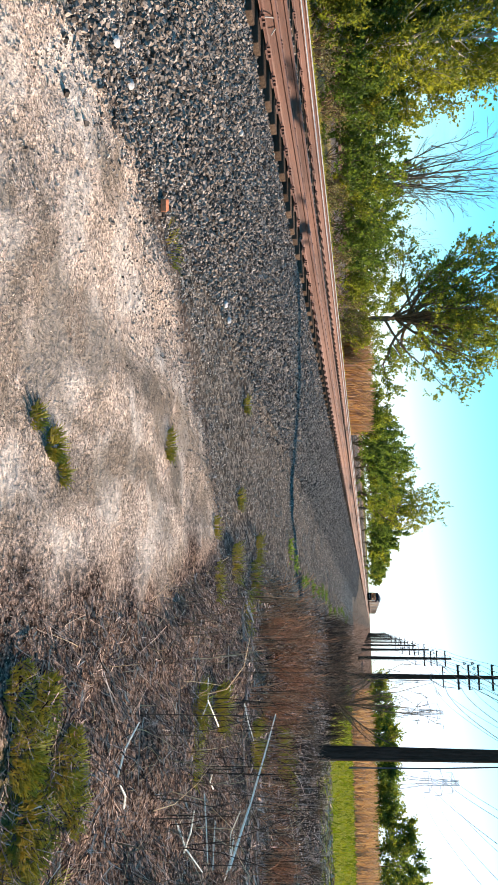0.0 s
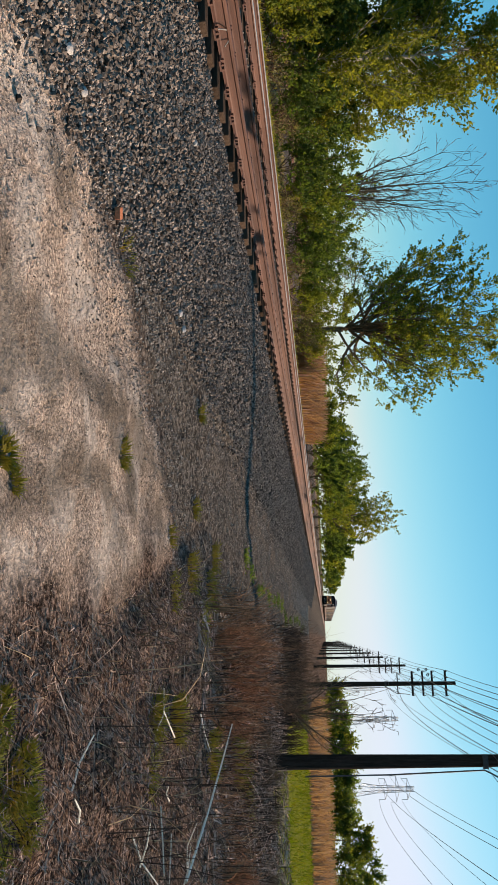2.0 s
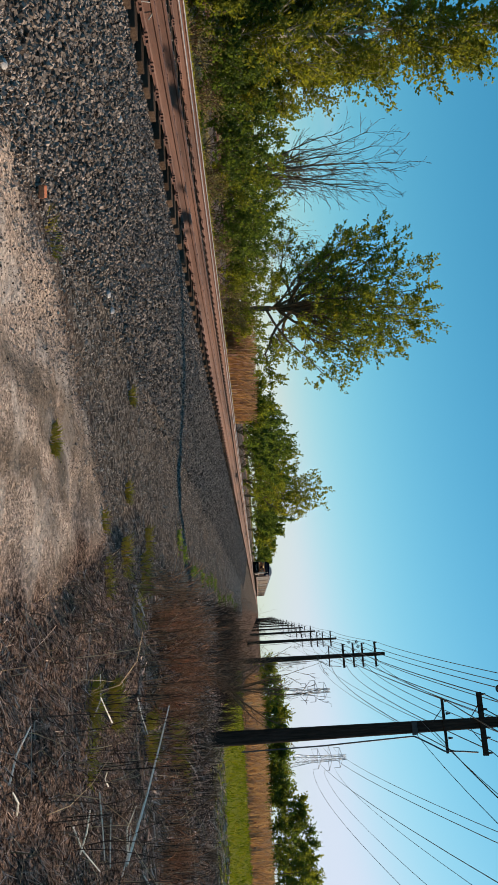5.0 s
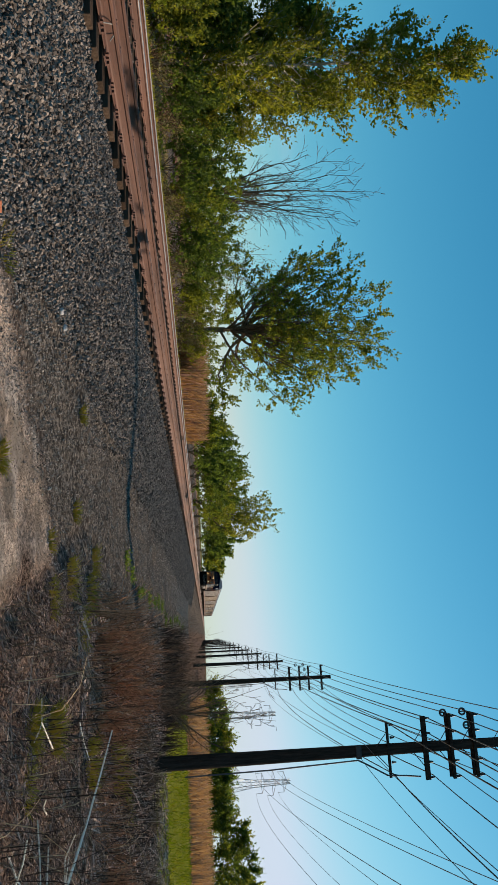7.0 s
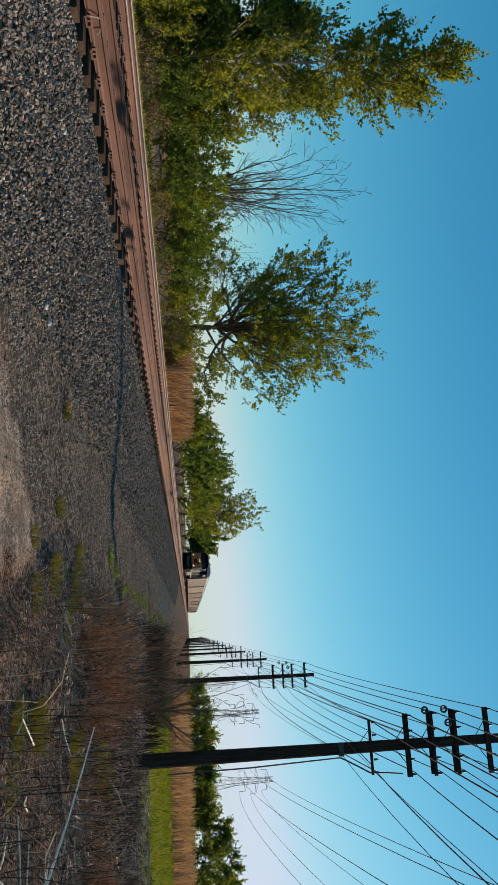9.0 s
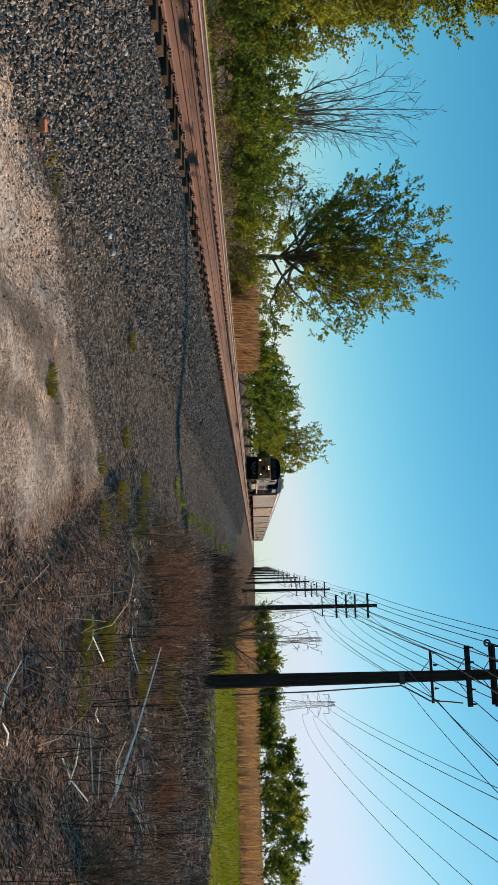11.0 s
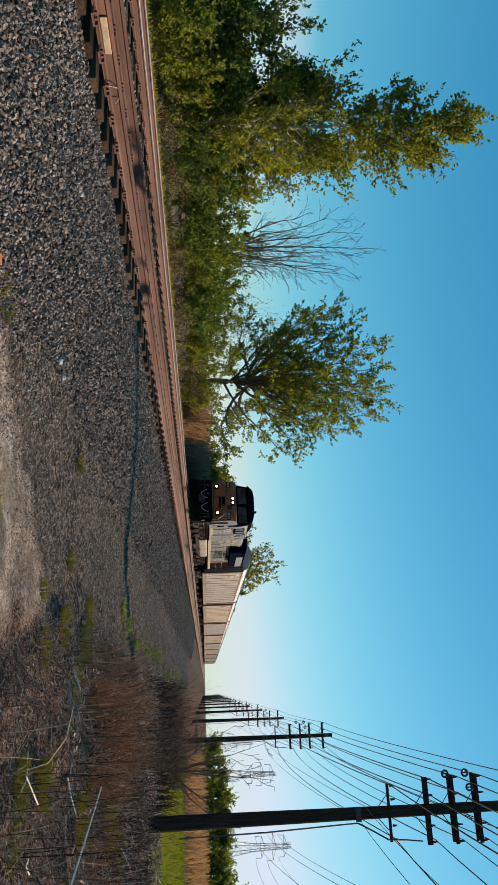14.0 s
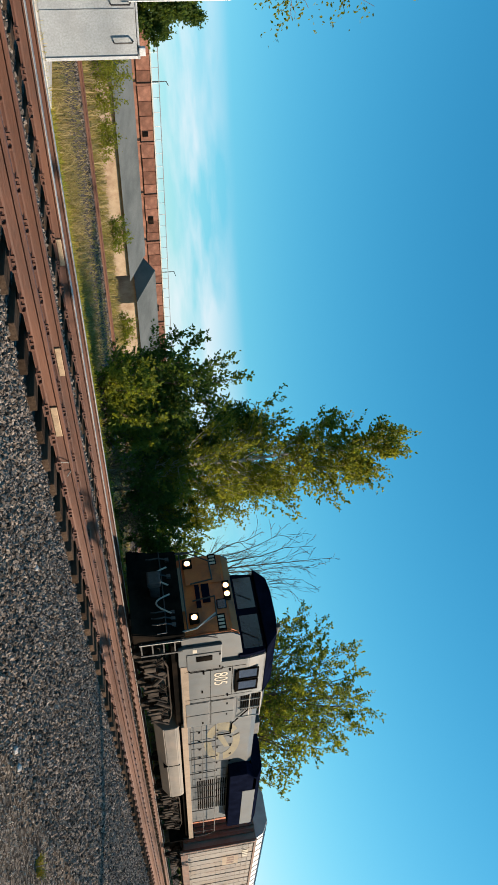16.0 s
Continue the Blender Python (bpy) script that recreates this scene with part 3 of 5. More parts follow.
def bank(r, n):
    y = 1.5 + 90 * r.rand(n) ** 2.5
    lo = np.interp(y, EDGE_Y, EDGE_X)
    t = r.rand(n)
    x = -6.78 + (np.minimum(lo, -3.6) + 6.78) * t
    return x + (t > 0.9) * r.exponential(0.13, n), y


def toe(r, n):
    y = 2.0 + 75 * r.rand(n) ** 2.2
    lo = np.interp(y, EDGE_Y, EDGE_X)
    t = r.rand(n)
    x = -4.0 + (lo + 4.0) * t
    return x + (t > 0.7) * r.exponential(0.3, n), y


def between(r, n):
    y = -3 + 30 * r.rand(n) ** 1.3
    return r.uniform(-11.2, -9.2, n), y


def grit(r, n):
    y = 2.3 + 7.5 * r.rand(n) ** 1.3
    x = r.uniform(-3.5, 0.6, n)
    bare_wash = value_noise(x, y * 0.5, 0.55, 10) < 0.45
    x = np.where(bare_wash, x + 0.35, x)
    return x, y


def strewn(r, n):
    y = 2.5 + 9 * r.rand(n)
    return np.interp(y, EDGE_Y, EDGE_X) + np.abs(r.normal(size=n)) * 0.9 - 0.2, y


tagged(part("gravel", stone_mesh(44000, toe, 0.03, 5, True), "fines"), "pale grey gravel at the foot of the bank", "gravel", kind="stuff")
tagged(part("ballast", stone_mesh(120000, bank, 0.035, 1), "stone"), "grey crushed-stone ballast on the track bank", "ballast", kind="stuff")
tagged(part("ballast", stone_mesh(9000, between, 0.05, 2), "stone"), "grey crushed stone between the two tracks", "ballast", kind="stuff")
tagged(part("ballast", stone_mesh(9000, lambda r, n: (r.uniform(-43.5, -38.2, n), r.uniform(6, 60, n)), 0.11, 6, True), "stone"), "grey crushed stone along the far rail line", "ballast", kind="stuff")
tagged(part("grit", stone_mesh(26000, grit, 0.011, 4, True), "grit"), "fine pale grit over the sandy track", "gravel", kind="stuff")
tagged(part("gravel", stone_mesh(6500, strewn, 0.014, 3, True), "stone"), "small pebbles strewn over the sand", "gravel", kind="stuff")


# ---------- the two near tracks and the far one ----------
def rail_section(foot=0.075, head=0.037, h=0.185):
    r = [(foot, 0), (foot, 0.012), (0.018, 0.03), (0.01, 0.05), (0.01, h - 0.052), (head, h - 0.038), (head, h - 0.006), (head - 0.008, h)]
    return r + [(-a_, b_) for a_, b_ in r[::-1]]


def build_track(x, tie_count, label, y0=-12.0, y1=900.0, z=RAIL, head="steel"):
    track = thing("railway_track", pose(x, 0, z), label, "railway track", kind="structure")
    tie_me = box(-1.3, 1.3, -0.115, 0.115, -0.375, -0.195, bevel=0.012)
    first = part("tie", tie_me, "tie", track)
    first.location = (0, -4, 0)
    r = random.Random(int(-x * 10))
    for i in range(1, tie_count):
        t = first.copy()
        scene.collection.objects.link(t)
        t.parent = track
        t.location = (r.uniform(-0.05, 0.05), -4 + 0.525 * i + r.uniform(-0.03, 0.03), r.uniform(-0.012, 0.006))
        t.rotation_euler = (0, 0, r.uniform(-0.015, 0.015))
    rest = bmesh.new()
    for i in range(tie_count, tie_count + 180):
        bx(rest, -1.3, 1.3, -4 + 0.525 * i - 0.115, -4 + 0.525 * i + 0.115, -0.375, -0.195)
    tagged(part("tie", rest, "tie", track), kind="stuff")
    for side in (-0.7525, 0.7525):
        bm = prism(bmesh.new(), [(side + a_, b_ - 0.185) for a_, b_ in rail_section()], y0, y1, "y")
        rail = part("rail", bm, "rust", track, "rust-brown steel rail")
        part("railhead", prism(bmesh.new(), [(side - 0.0385, -0.018), (side + 0.0385, -0.018), (side + 0.0385, -0.006), (side + 0.028, 0.003), (side - 0.028, 0.003), (side - 0.0385, -0.006)], y0, y1, "y"), head, rail, "polished running surface" if head == "steel" else "dull brown running surface")
        fix = bmesh.new()
        for i in range(90):
            y = -4 + 0.525 * i
            bx(fix, side - 0.17, side + 0.17, y - 0.09, y + 0.09, -0.196, -0.176)
            for sx in (-0.1, 0.1):
                bx(fix, side + sx - 0.014, side + sx + 0.014, y - 0.05, y - 0.02, -0.18, -0.135)
                bx(fix, side + sx - 0.014, side + sx + 0.014, y + 0.03, y + 0.06, -0.18, -0.14)
            bx(fix, side - 0.1, side + 0.1, y + 0.13, y + 0.16, -0.19, -0.15)
        tagged(part("fastening", fix, "rust", track, "rusty tie plates and spikes"), kind="stuff")
    return track


near_track = build_track(TRACK_X[0], 180, "rust-brown rails on dark wooden ties in grey ballast", head="rust")
far_track = build_track(TRACK_X[1], 90, "polished main-line rails on wooden ties in ballast")
for track, side, y in ((near_track, 0.7525, 6.85), (near_track, -0.7525, 7.2), (far_track, 0.7525, 7.4)):
    bar = box(side + 0.011, side + 0.03, y - 0.26, y + 0.26, -0.13, -0.05, bevel=0.006)
    part("joint_bar", bar, "bare_bar", track, "bare yellowish metal joint bar")
part("bond_wire", tube(bmesh.new(), [(0.83, 7.55, -0.16), (0.8, 7.6, -0.08), (0.77, 7.65, -0.035), (0.77, 7.8, -0.03), (0.82, 7.86, -0.1)], 0.008), "rail_white", near_track, "pale bond wire over the rail")
side_track = thing("railway_track", pose(-41.0, 0, 0.78), "single dark rail line on a low stone bank", "railway track", kind="structure")
for side in (-0.75, 0.75):
    part("rail", prism(bmesh.new(), [(side + a_ * 1.1, b_ - 0.185) for a_, b_ in rail_section()], -60, 300, "y"), "rust", side_track)
tb = bmesh.new()
for i in range(160):
    bx(tb, -1.3, 1.3, -30 + 0.8 * i, -29.75 + 0.8 * i, -0.42, -0.29)
tagged(part("tie", tb, "tie", side_track), kind="stuff")

# ---------- the train ----------
TRAIN = thing("locomotive", pose(TRACK_X[1], 314, RAIL), "grey and brown diesel freight locomotive with lit headlights", "locomotive")


def wheelset(bm, y, r=0.53):
    for sx in (-0.75, 0.75):
        rod(bm, (sx - 0.07, y, r), (sx + 0.07, y, r), r, seg=24)
        rod(bm, (sx - math.copysign(0.09, sx), y, r), (sx - math.copysign(0.06, sx), y, r), r + 0.03, seg=24)
    rod(bm, (-0.9, y, r), (0.9, y, r), 0.09, seg=10)


def truck_frame(bm, y0, y1, axles, r=0.53):
    for sx in (-1.08, 1.08):
        o = math.copysign(0.09, sx)
        prism(bm, [(y0 - 0.75, 0.62), (y0 - 0.75, 0.86), (y0 + 0.3, 0.98), (y1 - 0.3, 0.98), (y1 + 0.75, 0.86), (y1 + 0.75, 0.62), (y1 + 0.3, 0.5), (y0 - 0.3, 0.5)], sx - 0.08, sx + 0.08, "x")
        for y in axles:
            bx(bm, sx + o * 0.5 - 0.1, sx + o * 1.6 + 0.1, y - 0.17, y + 0.17, r - 0.2, r + 0.16, bevel=0.03)
            rod(bm, (sx + o, y, r - 0.02), (sx + o * 2.6, y, r - 0.02), 0.12, seg=12)
            for d in (-0.42, 0.42):
                for k in range(5):
                    rod(bm, (sx + o, y + d, 0.62 + 0.07 * k), (sx + o, y + d, 0.66 + 0.07 * k), 0.1, seg=10)
            rod(bm, (sx + o * 2, y - 0.5, 0.98), (sx + o * 2, y - 0.12, 0.5), 0.035)
            bx(bm, sx + o, sx + o * 2, y - 0.62, y - 0.5, 0.3, 0.75)
            bx(bm, sx + o, sx + o * 2, y + 0.5, y + 0.62, 0.3, 0.75)
            rod(bm, (sx + o * 2.2, y + 0.15, 0.3), (sx + o * 2.4, y + 0.75, 0.92), 0.045)
            rod(bm, (sx + o * 2.4, y + 0.3, 0.85), (sx + o * 3.0, y + 0.3, 0.85), 0.13, seg=12)
            prism(bm, [(y - 0.3, 0.2), (y - 0.1, 0.34), (y - 0.22, 0.75), (y - 0.36, 0.7)], *sorted((sx + o * 1.8, sx + o * 2.3)), "x")
            tube(bm, [(sx + o * 2.6, y - 0.55, 1.02), (sx + o * 3.0, y - 0.3, 0.7), (sx + o * 2.7, y - 0.1, 0.95)], 0.018)
        tube(bm, [(sx + o * 2, y0 - 0.7, 0.9), (sx + o * 2, y0, 1.05), (sx + o * 2, y1, 1.05), (sx + o * 2, y1 + 0.7, 0.92)], 0.03)
        rod(bm, (sx + o * 1.6, y0 + 0.5, 1.05), (sx + o * 2.1, y0 + 1.2, 0.55), 0.07)
        rod(bm, (sx + o * 1.6, y1 - 0.5, 1.05), (sx + o * 2.1, y1 - 1.2, 0.55), 0.07)
    bx(bm, -0.95, 0.95, y0 + 0.4, y1 - 0.4, 0.55, 0.85)


def windows_on(x, y0, y1, z0, z1, parent, frame_mat="black"):
    """A side window: frame with a dark pane set in it."""
    s = math.copysign(1, x)
    f = bmesh.new()
    for a_, b_, c_, d_ in ((y0, y1, z0, z0 + 0.05), (y0, y1, z1 - 0.05, z1), (y0, y0 + 0.05, z0, z1), (y1 - 0.05, y1, z0, z1)):
        bx(f, min(x, x + s * 0.04), max(x, x + s * 0.04), a_, b_, c_, d_)
    w = part("window", f, frame_mat, parent)
    part("pane", box(min(x, x + s * 0.015), max(x, x + s * 0.015), y0 + 0.05, y1 - 0.05, z0 + 0.05, z1 - 0.05), "glass", w)
    return w


def build_locomotive(ob):
    W, DECK = 1.5, 1.55
    # underframe, pilot and couplers
    under = prism(bmesh.new(), [(0.3, 1.2), (0.3, DECK), (21.4, DECK), (21.4, 1.2)], -1.35, 1.35, "x")
    part("underframe", under, "black", ob)
    for sx in (-1, 1):
        part("side_sill", box(min(sx * 1.36, sx * 1.5), max(sx * 1.36, sx * 1.5), 6.9, 21.3, DECK - 0.2, DECK + 0.02, bevel=0.01), "sill", ob, "dust-tan walkway edge")
    plow = prism(bmesh.new(), [(-0.35, 0.12), (0.25, 0.12), (0.35, DECK + 0.1), (0.0, DECK + 0.1), (-0.05, 0.9)], -1.45, 1.45, "x", bevel=0.03)
    part("snow_plow", plow, "black", ob, "black front pilot with plow")
    part("end_plate", box(-1.5, 1.5, 21.35, 21.55, 0.4, DECK + 0.1, bevel=0.02), "black", ob)
    cp = bmesh.new()
    bx(cp, -0.16, 0.16, -0.75, 0.1, 0.75, 1.05, bevel=0.04)
    bx(cp, -0.22, 0.22, -0.95, -0.68, 0.7, 1.1, bevel=0.06)
    part("coupler", cp, "iron", ob)
    for x0 in (-0.75, 0.2):
        part("air_hose", tube(bmesh.new(), [(x0 + 0.08 * k, -0.22 - 0.1 * math.sin(k * math.pi / 8), 1.32 - 0.42 * math.sin(k * math.pi / 8)) for k in range(9)], 0.026), "rail_white", ob, "looped pale air hose")
    for x0 in (-1.1, -0.5, 0.75, 0.95, 1.15):
        hang = tube(bmesh.new(), [(x0, -0.1, 1.35), (x0 + 0.03, -0.28, 1.1), (x0 + 0.06, -0.3, 0.85), (x0 + 0.02, -0.26, 0.72)], 0.022)
        part("brake_hose", bx(hang, x0 - 0.05, x0 + 0.06, -0.14, -0.04, 1.3, 1.42), "iron", ob, "short hanging brake hose")
    part("cut_lever", tube(bmesh.new(), [(-1.4, -0.12, 1.12), (-0.5, -0.16, 1.14), (0.5, -0.16, 1.14), (1.4, -0.12, 1.12), (1.45, -0.2, 0.85)], 0.018), "iron", ob)
    for sx in (-1, 1):
        steps = bmesh.new()
        for k in range(4):
            bx(steps, min(sx * 1.2, sx * 1.5), max(sx * 1.2, sx * 1.5), 0.32, 0.93, 0.32 + 0.33 * k, 0.36 + 0.33 * k)
        bx(steps, min(sx * 1.49, sx * 1.52), max(sx * 1.49, sx * 1.52), 0.24, 0.32, 0.3, DECK)
        bx(steps, min(sx * 1.49, sx * 1.52), max(sx * 1.49, sx * 1.52), 0.93, 1.0, 0.3, DECK)
        part("step", steps, "iron", ob, "dark boarding steps")
        part("step_edge", box(*sorted((sx * 1.521, sx * 1.535)), 0.24, 0.27, 0.3, DECK), "rail_white", ob, "pale step edge")
    # nose: brown front, grey flanks
    nose = prism(bmesh.new(), [(0.42, DECK - 0.05), (0.3, 2.2), (0.32, 3.05), (0.62, 3.3), (2.0, 3.42), (2.0, DECK - 0.05)], -1.36, 1.36, "x", bevel=0.05)
    part("nose", nose, "rust_paint", ob, "weathered brown nose")
    for sx in (-1, 1):
        cheek = prism(bmesh.new(), [(0.5, DECK - 0.02), (0.4, 2.2), (0.42, 3.04), (0.66, 3.31), (2.05, 3.45), (2.05, DECK - 0.02)], *sorted((sx * 1.362, sx * 1.4)), "x")
        part("nose_flank", cheek, "grey", ob)
    nd = box(-0.95, -0.3, 0.265, 0.305, 1.85, 3.0, bevel=0.015)
    d = part("nose_door", nd, "rust_paint", ob)
    part("nose_window", box(0.3, 0.62, 0.27, 0.312, 2.72, 3.02, bevel=0.04), "glass", ob, "small rounded nose window")
    part("grille", box(-1.0, 0.55, 0.28, 0.31, 1.5, 1.78, bevel=0.01), "sill", ob, "dull orange sill panel")
    # lamps: twin headlight above, two ditch lights below
    hl = part("headlight", box(-0.33, 0.33, 0.26, 0.4, 2.98, 3.2, bevel=0.03), "black", ob)
    for x in (-0.15, 0.15):
        part("bulb", rod(bmesh.new(), (x, 0.27, 3.09), (x, 0.245, 3.09), 0.085, seg=16), "lamp", hl, "lit warm headlight")
    for x in (-1.05, 0.85):
        dl = part("ditch_light", box(x - 0.16, x + 0.16, 0.2, 0.42, 1.84, 2.14, bevel=0.03), "black", ob)
        part("bulb", rod(bmesh.new(), (x, 0.215, 1.99), (x, 0.185, 1.99), 0.09, seg=16), "lamp", dl, "lit ditch light")
    for x in (-1.1, 1.05):
        nb = part("number_board", box(x - 0.28, x + 0.28, 0.3, 0.36, 2.66, 2.92, bevel=0.02), "black", ob)
        bars = bmesh.new()
        for k in range(4):
            bx(bars, x - 0.21 + 0.12 * k, x - 0.14 + 0.12 * k, 0.288, 0.302, 2.7, 2.88)
        part("marking", bars, "cream", nb)
    em = bmesh.new()
    bx(em, -0.55, 0.35, 0.275, 0.302, 2.32, 2.56)
    bx(em, -0.35, 0.5, 0.28, 0.303, 2.12, 2.26)
    part("emblem", em, "navy", ob, "faded dark blue emblem")
    hr = bmesh.new()
    for sx in (-1, 1):
        tube(hr, [(sx * 1.35, 0.05, DECK), (sx * 1.3, 0.0, 2.05), (sx * 0.95, 0.02, 2.65), (sx * 0.3, 0.05, 2.68), (sx * 0.3, 0.2, 2.0)], 0.025)
        tube(hr, [(sx * 1.48, 0.28, 0.45), (sx * 1.5, 0.2, DECK), (sx * 1.5, 0.25, 2.3), (sx * 1.45, 0.5, 2.6)], 0.02)
    tube(hr, [(-1.3, 0.05, 1.75), (1.3, 0.05, 1.75)], 0.02)
    part("handrail", hr, "iron", ob, "dark nose handrails")
    part("grab_rail", tube(bmesh.new(), [(1.38, 0.02, DECK), (1.34, -0.02, 2.0), (0.9, 0.0, 2.62)], 0.024), "rail_white", ob, "pale slanting grab rail")
    # cab with cut-back roof
    cab = prism(bmesh.new(), [(-W, DECK - 0.12), (W, DECK - 0.12), (W, 3.62), (1.42, 4.18), (1.0, 4.55), (-1.0, 4.55), (-1.42, 4.18), (-W, 3.62)], 2.05, 4.9, "y", bevel=0.03)
    part("cab", cab, "grey", ob, "grey full-width cab")
    face = prism(bmesh.new(), [(-1.46, 3.3), (1.46, 3.3), (1.46, 3.62), (1.38, 4.16), (0.98, 4.5), (-0.98, 4.5), (-1.38, 4.16), (-1.46, 3.62)], 1.85, 2.1, "y", bevel=0.03)
    part("windshield_surround", face, "navy", ob, "dark navy windshield band")
    for x0, x1 in ((-1.28, -0.12), (0.12, 1.28)):
        w = part("windshield", box(x0, x1, 1.82, 1.86, 3.5, 4.12, bevel=0.015), "glass", ob)
        part("wiper", rod(bmesh.new(), ((x0 + x1) / 2, 1.79, 3.5), ((x0 + x1) / 2 + 0.3, 1.79, 4.0), 0.012), "iron", w)
    roof = prism(bmesh.new(), [(-1.44, 4.2), (1.44, 4.2), (1.02, 4.58), (0.5, 4.66), (-0.5, 4.66), (-1.02, 4.58)], 1.6, 5.0, "y", bevel=0.02)
    part("cab_roof", roof, "navy", ob, "dark cab roof")
    part("horn", rod(rod(bmesh.new(), (0.4, 2.3, 4.78), (0.4, 2.9, 4.78), 0.09, 0.03), (0.4, 2.7, 4.64), (0.4, 2.7, 4.8), 0.03), "iron", ob)
    for sx in (-1, 1):
        x = sx * W
        windows_on(x, 2.75, 3.5, 3.28, 3.98, ob)
        windows_on(x, 3.6, 4.35, 3.28, 3.98, ob)
        part("armrest", box(*sorted((x, x + sx * 0.09)), 2.8, 4.3, 3.2, 3.27, bevel=0.01), "black", ob)
        dr = part("door_panel", box(*sorted((x, x + sx * 0.025)), 1.3, 2.3, 1.66, 2.72, bevel=0.01), "grey", ob)
        part("vent", box(*sorted((x + sx * 0.02, x + sx * 0.045)), 1.45, 1.75, 1.95, 2.45), "black", dr)
        part("locker", box(*sorted((sx * 1.4, sx * 1.5)), 0.9, 2.06, DECK - 0.15, 2.75, bevel=0.02), "grey", ob)
        part("grab_iron", tube(bmesh.new(), [(x, 2.4, 1.7), (x + sx * 0.07, 2.4, 1.75), (x + sx * 0.07, 2.4, 2.75), (x, 2.4, 2.8)], 0.016), "black", ob)
        num = bpy.data.curves.new("cab_number", "FONT")
        num.body, num.size, num.extrude, num.align_x = "805", 0.64, 0.004, "CENTER"
        nob = new("cab_number", num)
        nob.data.materials.append(M["cream"])
        nob.parent = ob
        nob.matrix_local = Matrix.Translation((x + sx * 0.008, 3.25, 2.52)) @ Matrix(((0, 0, sx, 0), (sx, 0, 0, 0), (0, 1, 0, 0), (0, 0, 0, 1)))
        nob["label"] = "cream painted road number"
        hg = bmesh.new()
        for y_, z_ in ((1.35, 2.66), (2.2, 2.66), (2.6, 2.15), (2.6, 3.0), (4.0, 2.1), (4.5, 2.95), (5.2, 2.95), (6.1, 2.95), (6.6, 2.1)):
            bx(hg, *sorted((x, x + sx * 0.03)), y_, y_ + 0.14, z_, z_ + 0.05)
        tagged(part("latch", hg, "black", ob), kind="stuff")
        gaps = bmesh.new()
        for a_, b_, c_, d_ in ((2.46, 2.485, DECK, 3.55), (4.6, 4.62, DECK, 3.9), (2.5, 4.6, 3.1, 3.115), (2.5, 7.0, 2.385, 2.4)):
            bx(gaps, *sorted((x, x + sx * 0.006)), a_, b_, c_, d_)
        part("panel_joint", gaps, "black", ob)
        part("dust_band", box(*sorted((x, x + sx * 0.004)), 2.1, 7.0, DECK - 0.1, DECK + 0.14), "sill", ob, "dust-tan stripe along the sill")
        mk = bmesh.new()
        bx(mk, *sorted((x, x + sx * 0.006)), 1.0, 1.22, 1.85, 1.98)
        part("marking", mk, "cream", ob)
    # equipment cabinets behind the cab
    eq = prism(bmesh.new(), [(-W, DECK - 0.12), (W, DECK - 0.12), (W, 3.3), (1.15, 3.42), (1.15, 4.32), (0.7, 4.5), (-0.7, 4.5), (-1.15, 4.32), (-1.15, 3.42), (-W, 3.3)], 4.9, 7.0, "y", bevel=0.02)
    eqp = part("equipment_cabinet", eq, "grey", ob)
    for sx in (-1, 1):
        dm = bmesh.new()
        for k in range(2):
            bx(dm, *sorted((sx * W, sx * (W + 0.02))), 4.95 + 1.02 * k, 5.9 + 1.02 * k, DECK, 2.35, bevel=0.01)
            bx(dm, *sorted((sx * W, sx * (W + 0.02))), 4.95 + 1.02 * k, 5.9 + 1.02 * k, 2.42, 3.22, bevel=0.01)
        part("cabinet_door", dm, "grey", eqp)
        lv = bmesh.new()
        for k in range(9):
            bx(lv, *sorted((sx * 1.15, sx * 1.2)), 5.0, 6.9, 3.55 + 0.08 * k, 3.59 + 0.08 * k)
        part("louvre", lv, "black", eqp)
        pp = bmesh.new()
        tube(pp, [(sx * 1.4, 4.95, 3.4), (sx * 1.4, 4.95, 4.2), (sx * 1.4, 6.95, 4.2), (sx * 1.4, 6.95, 3.4)], 0.025)
        tube(pp, [(sx * 1.4, 4.95, 3.8), (sx * 1.4, 6.95, 3.8)], 0.02)
        for y in (5.5, 6.2):
            rod(pp, (sx * 1.4, y, 3.4), (sx * 1.4, y, 4.2), 0.02)
        part("pipework", pp, "rail_white", eqp)
    # long hood
    hood = prism(bmesh.new(), [(-0.95, DECK), (0.95, DECK), (0.95, 4.05), (0.72, 4.3), (-0.72, 4.3), (-0.95, 4.05)], 7.0, 20.6, "y", bevel=0.02)
    hd = part("hood", hood, "grey", ob, "long grey engine hood")
    for sx in (-1, 1):
        for k in range(12):
            y = 7.1 + 0.9 * k
            part("hood_door", box(*sorted((sx * 0.95, sx * 0.968)), y, y + 0.84, DECK + 0.15, 3.4, bevel=0.008), "grey", hd)
        lv = bmesh.new()
        for k in range(14):
            bx(lv, *sorted((sx * 0.966, sx * 0.99)), 14.6, 18.6, DECK + 0.35 + 0.095 * k, DECK + 0.4 + 0.095 * k)
        part("louvre", lv, "black", hd)
        for t0, t1 in ((0.1, 1.9), (2.2, 4.3), (4.6, 6.1)):
            arc = [t0 + (t1 - t0) * k / 10 for k in range(11)]
            edge = [(10.3 + r_ * 2.0 * math.cos(t), 2.95 + r_ * 0.72 * math.sin(t)) for r_, run in ((1.0, arc), (0.6, arc[::-1])) for t in run]
            part("emblem", prism(bmesh.new(), edge, *sorted((sx * 0.969, sx * 0.974)), "x"), "gold", hd, "faded gold emblem")
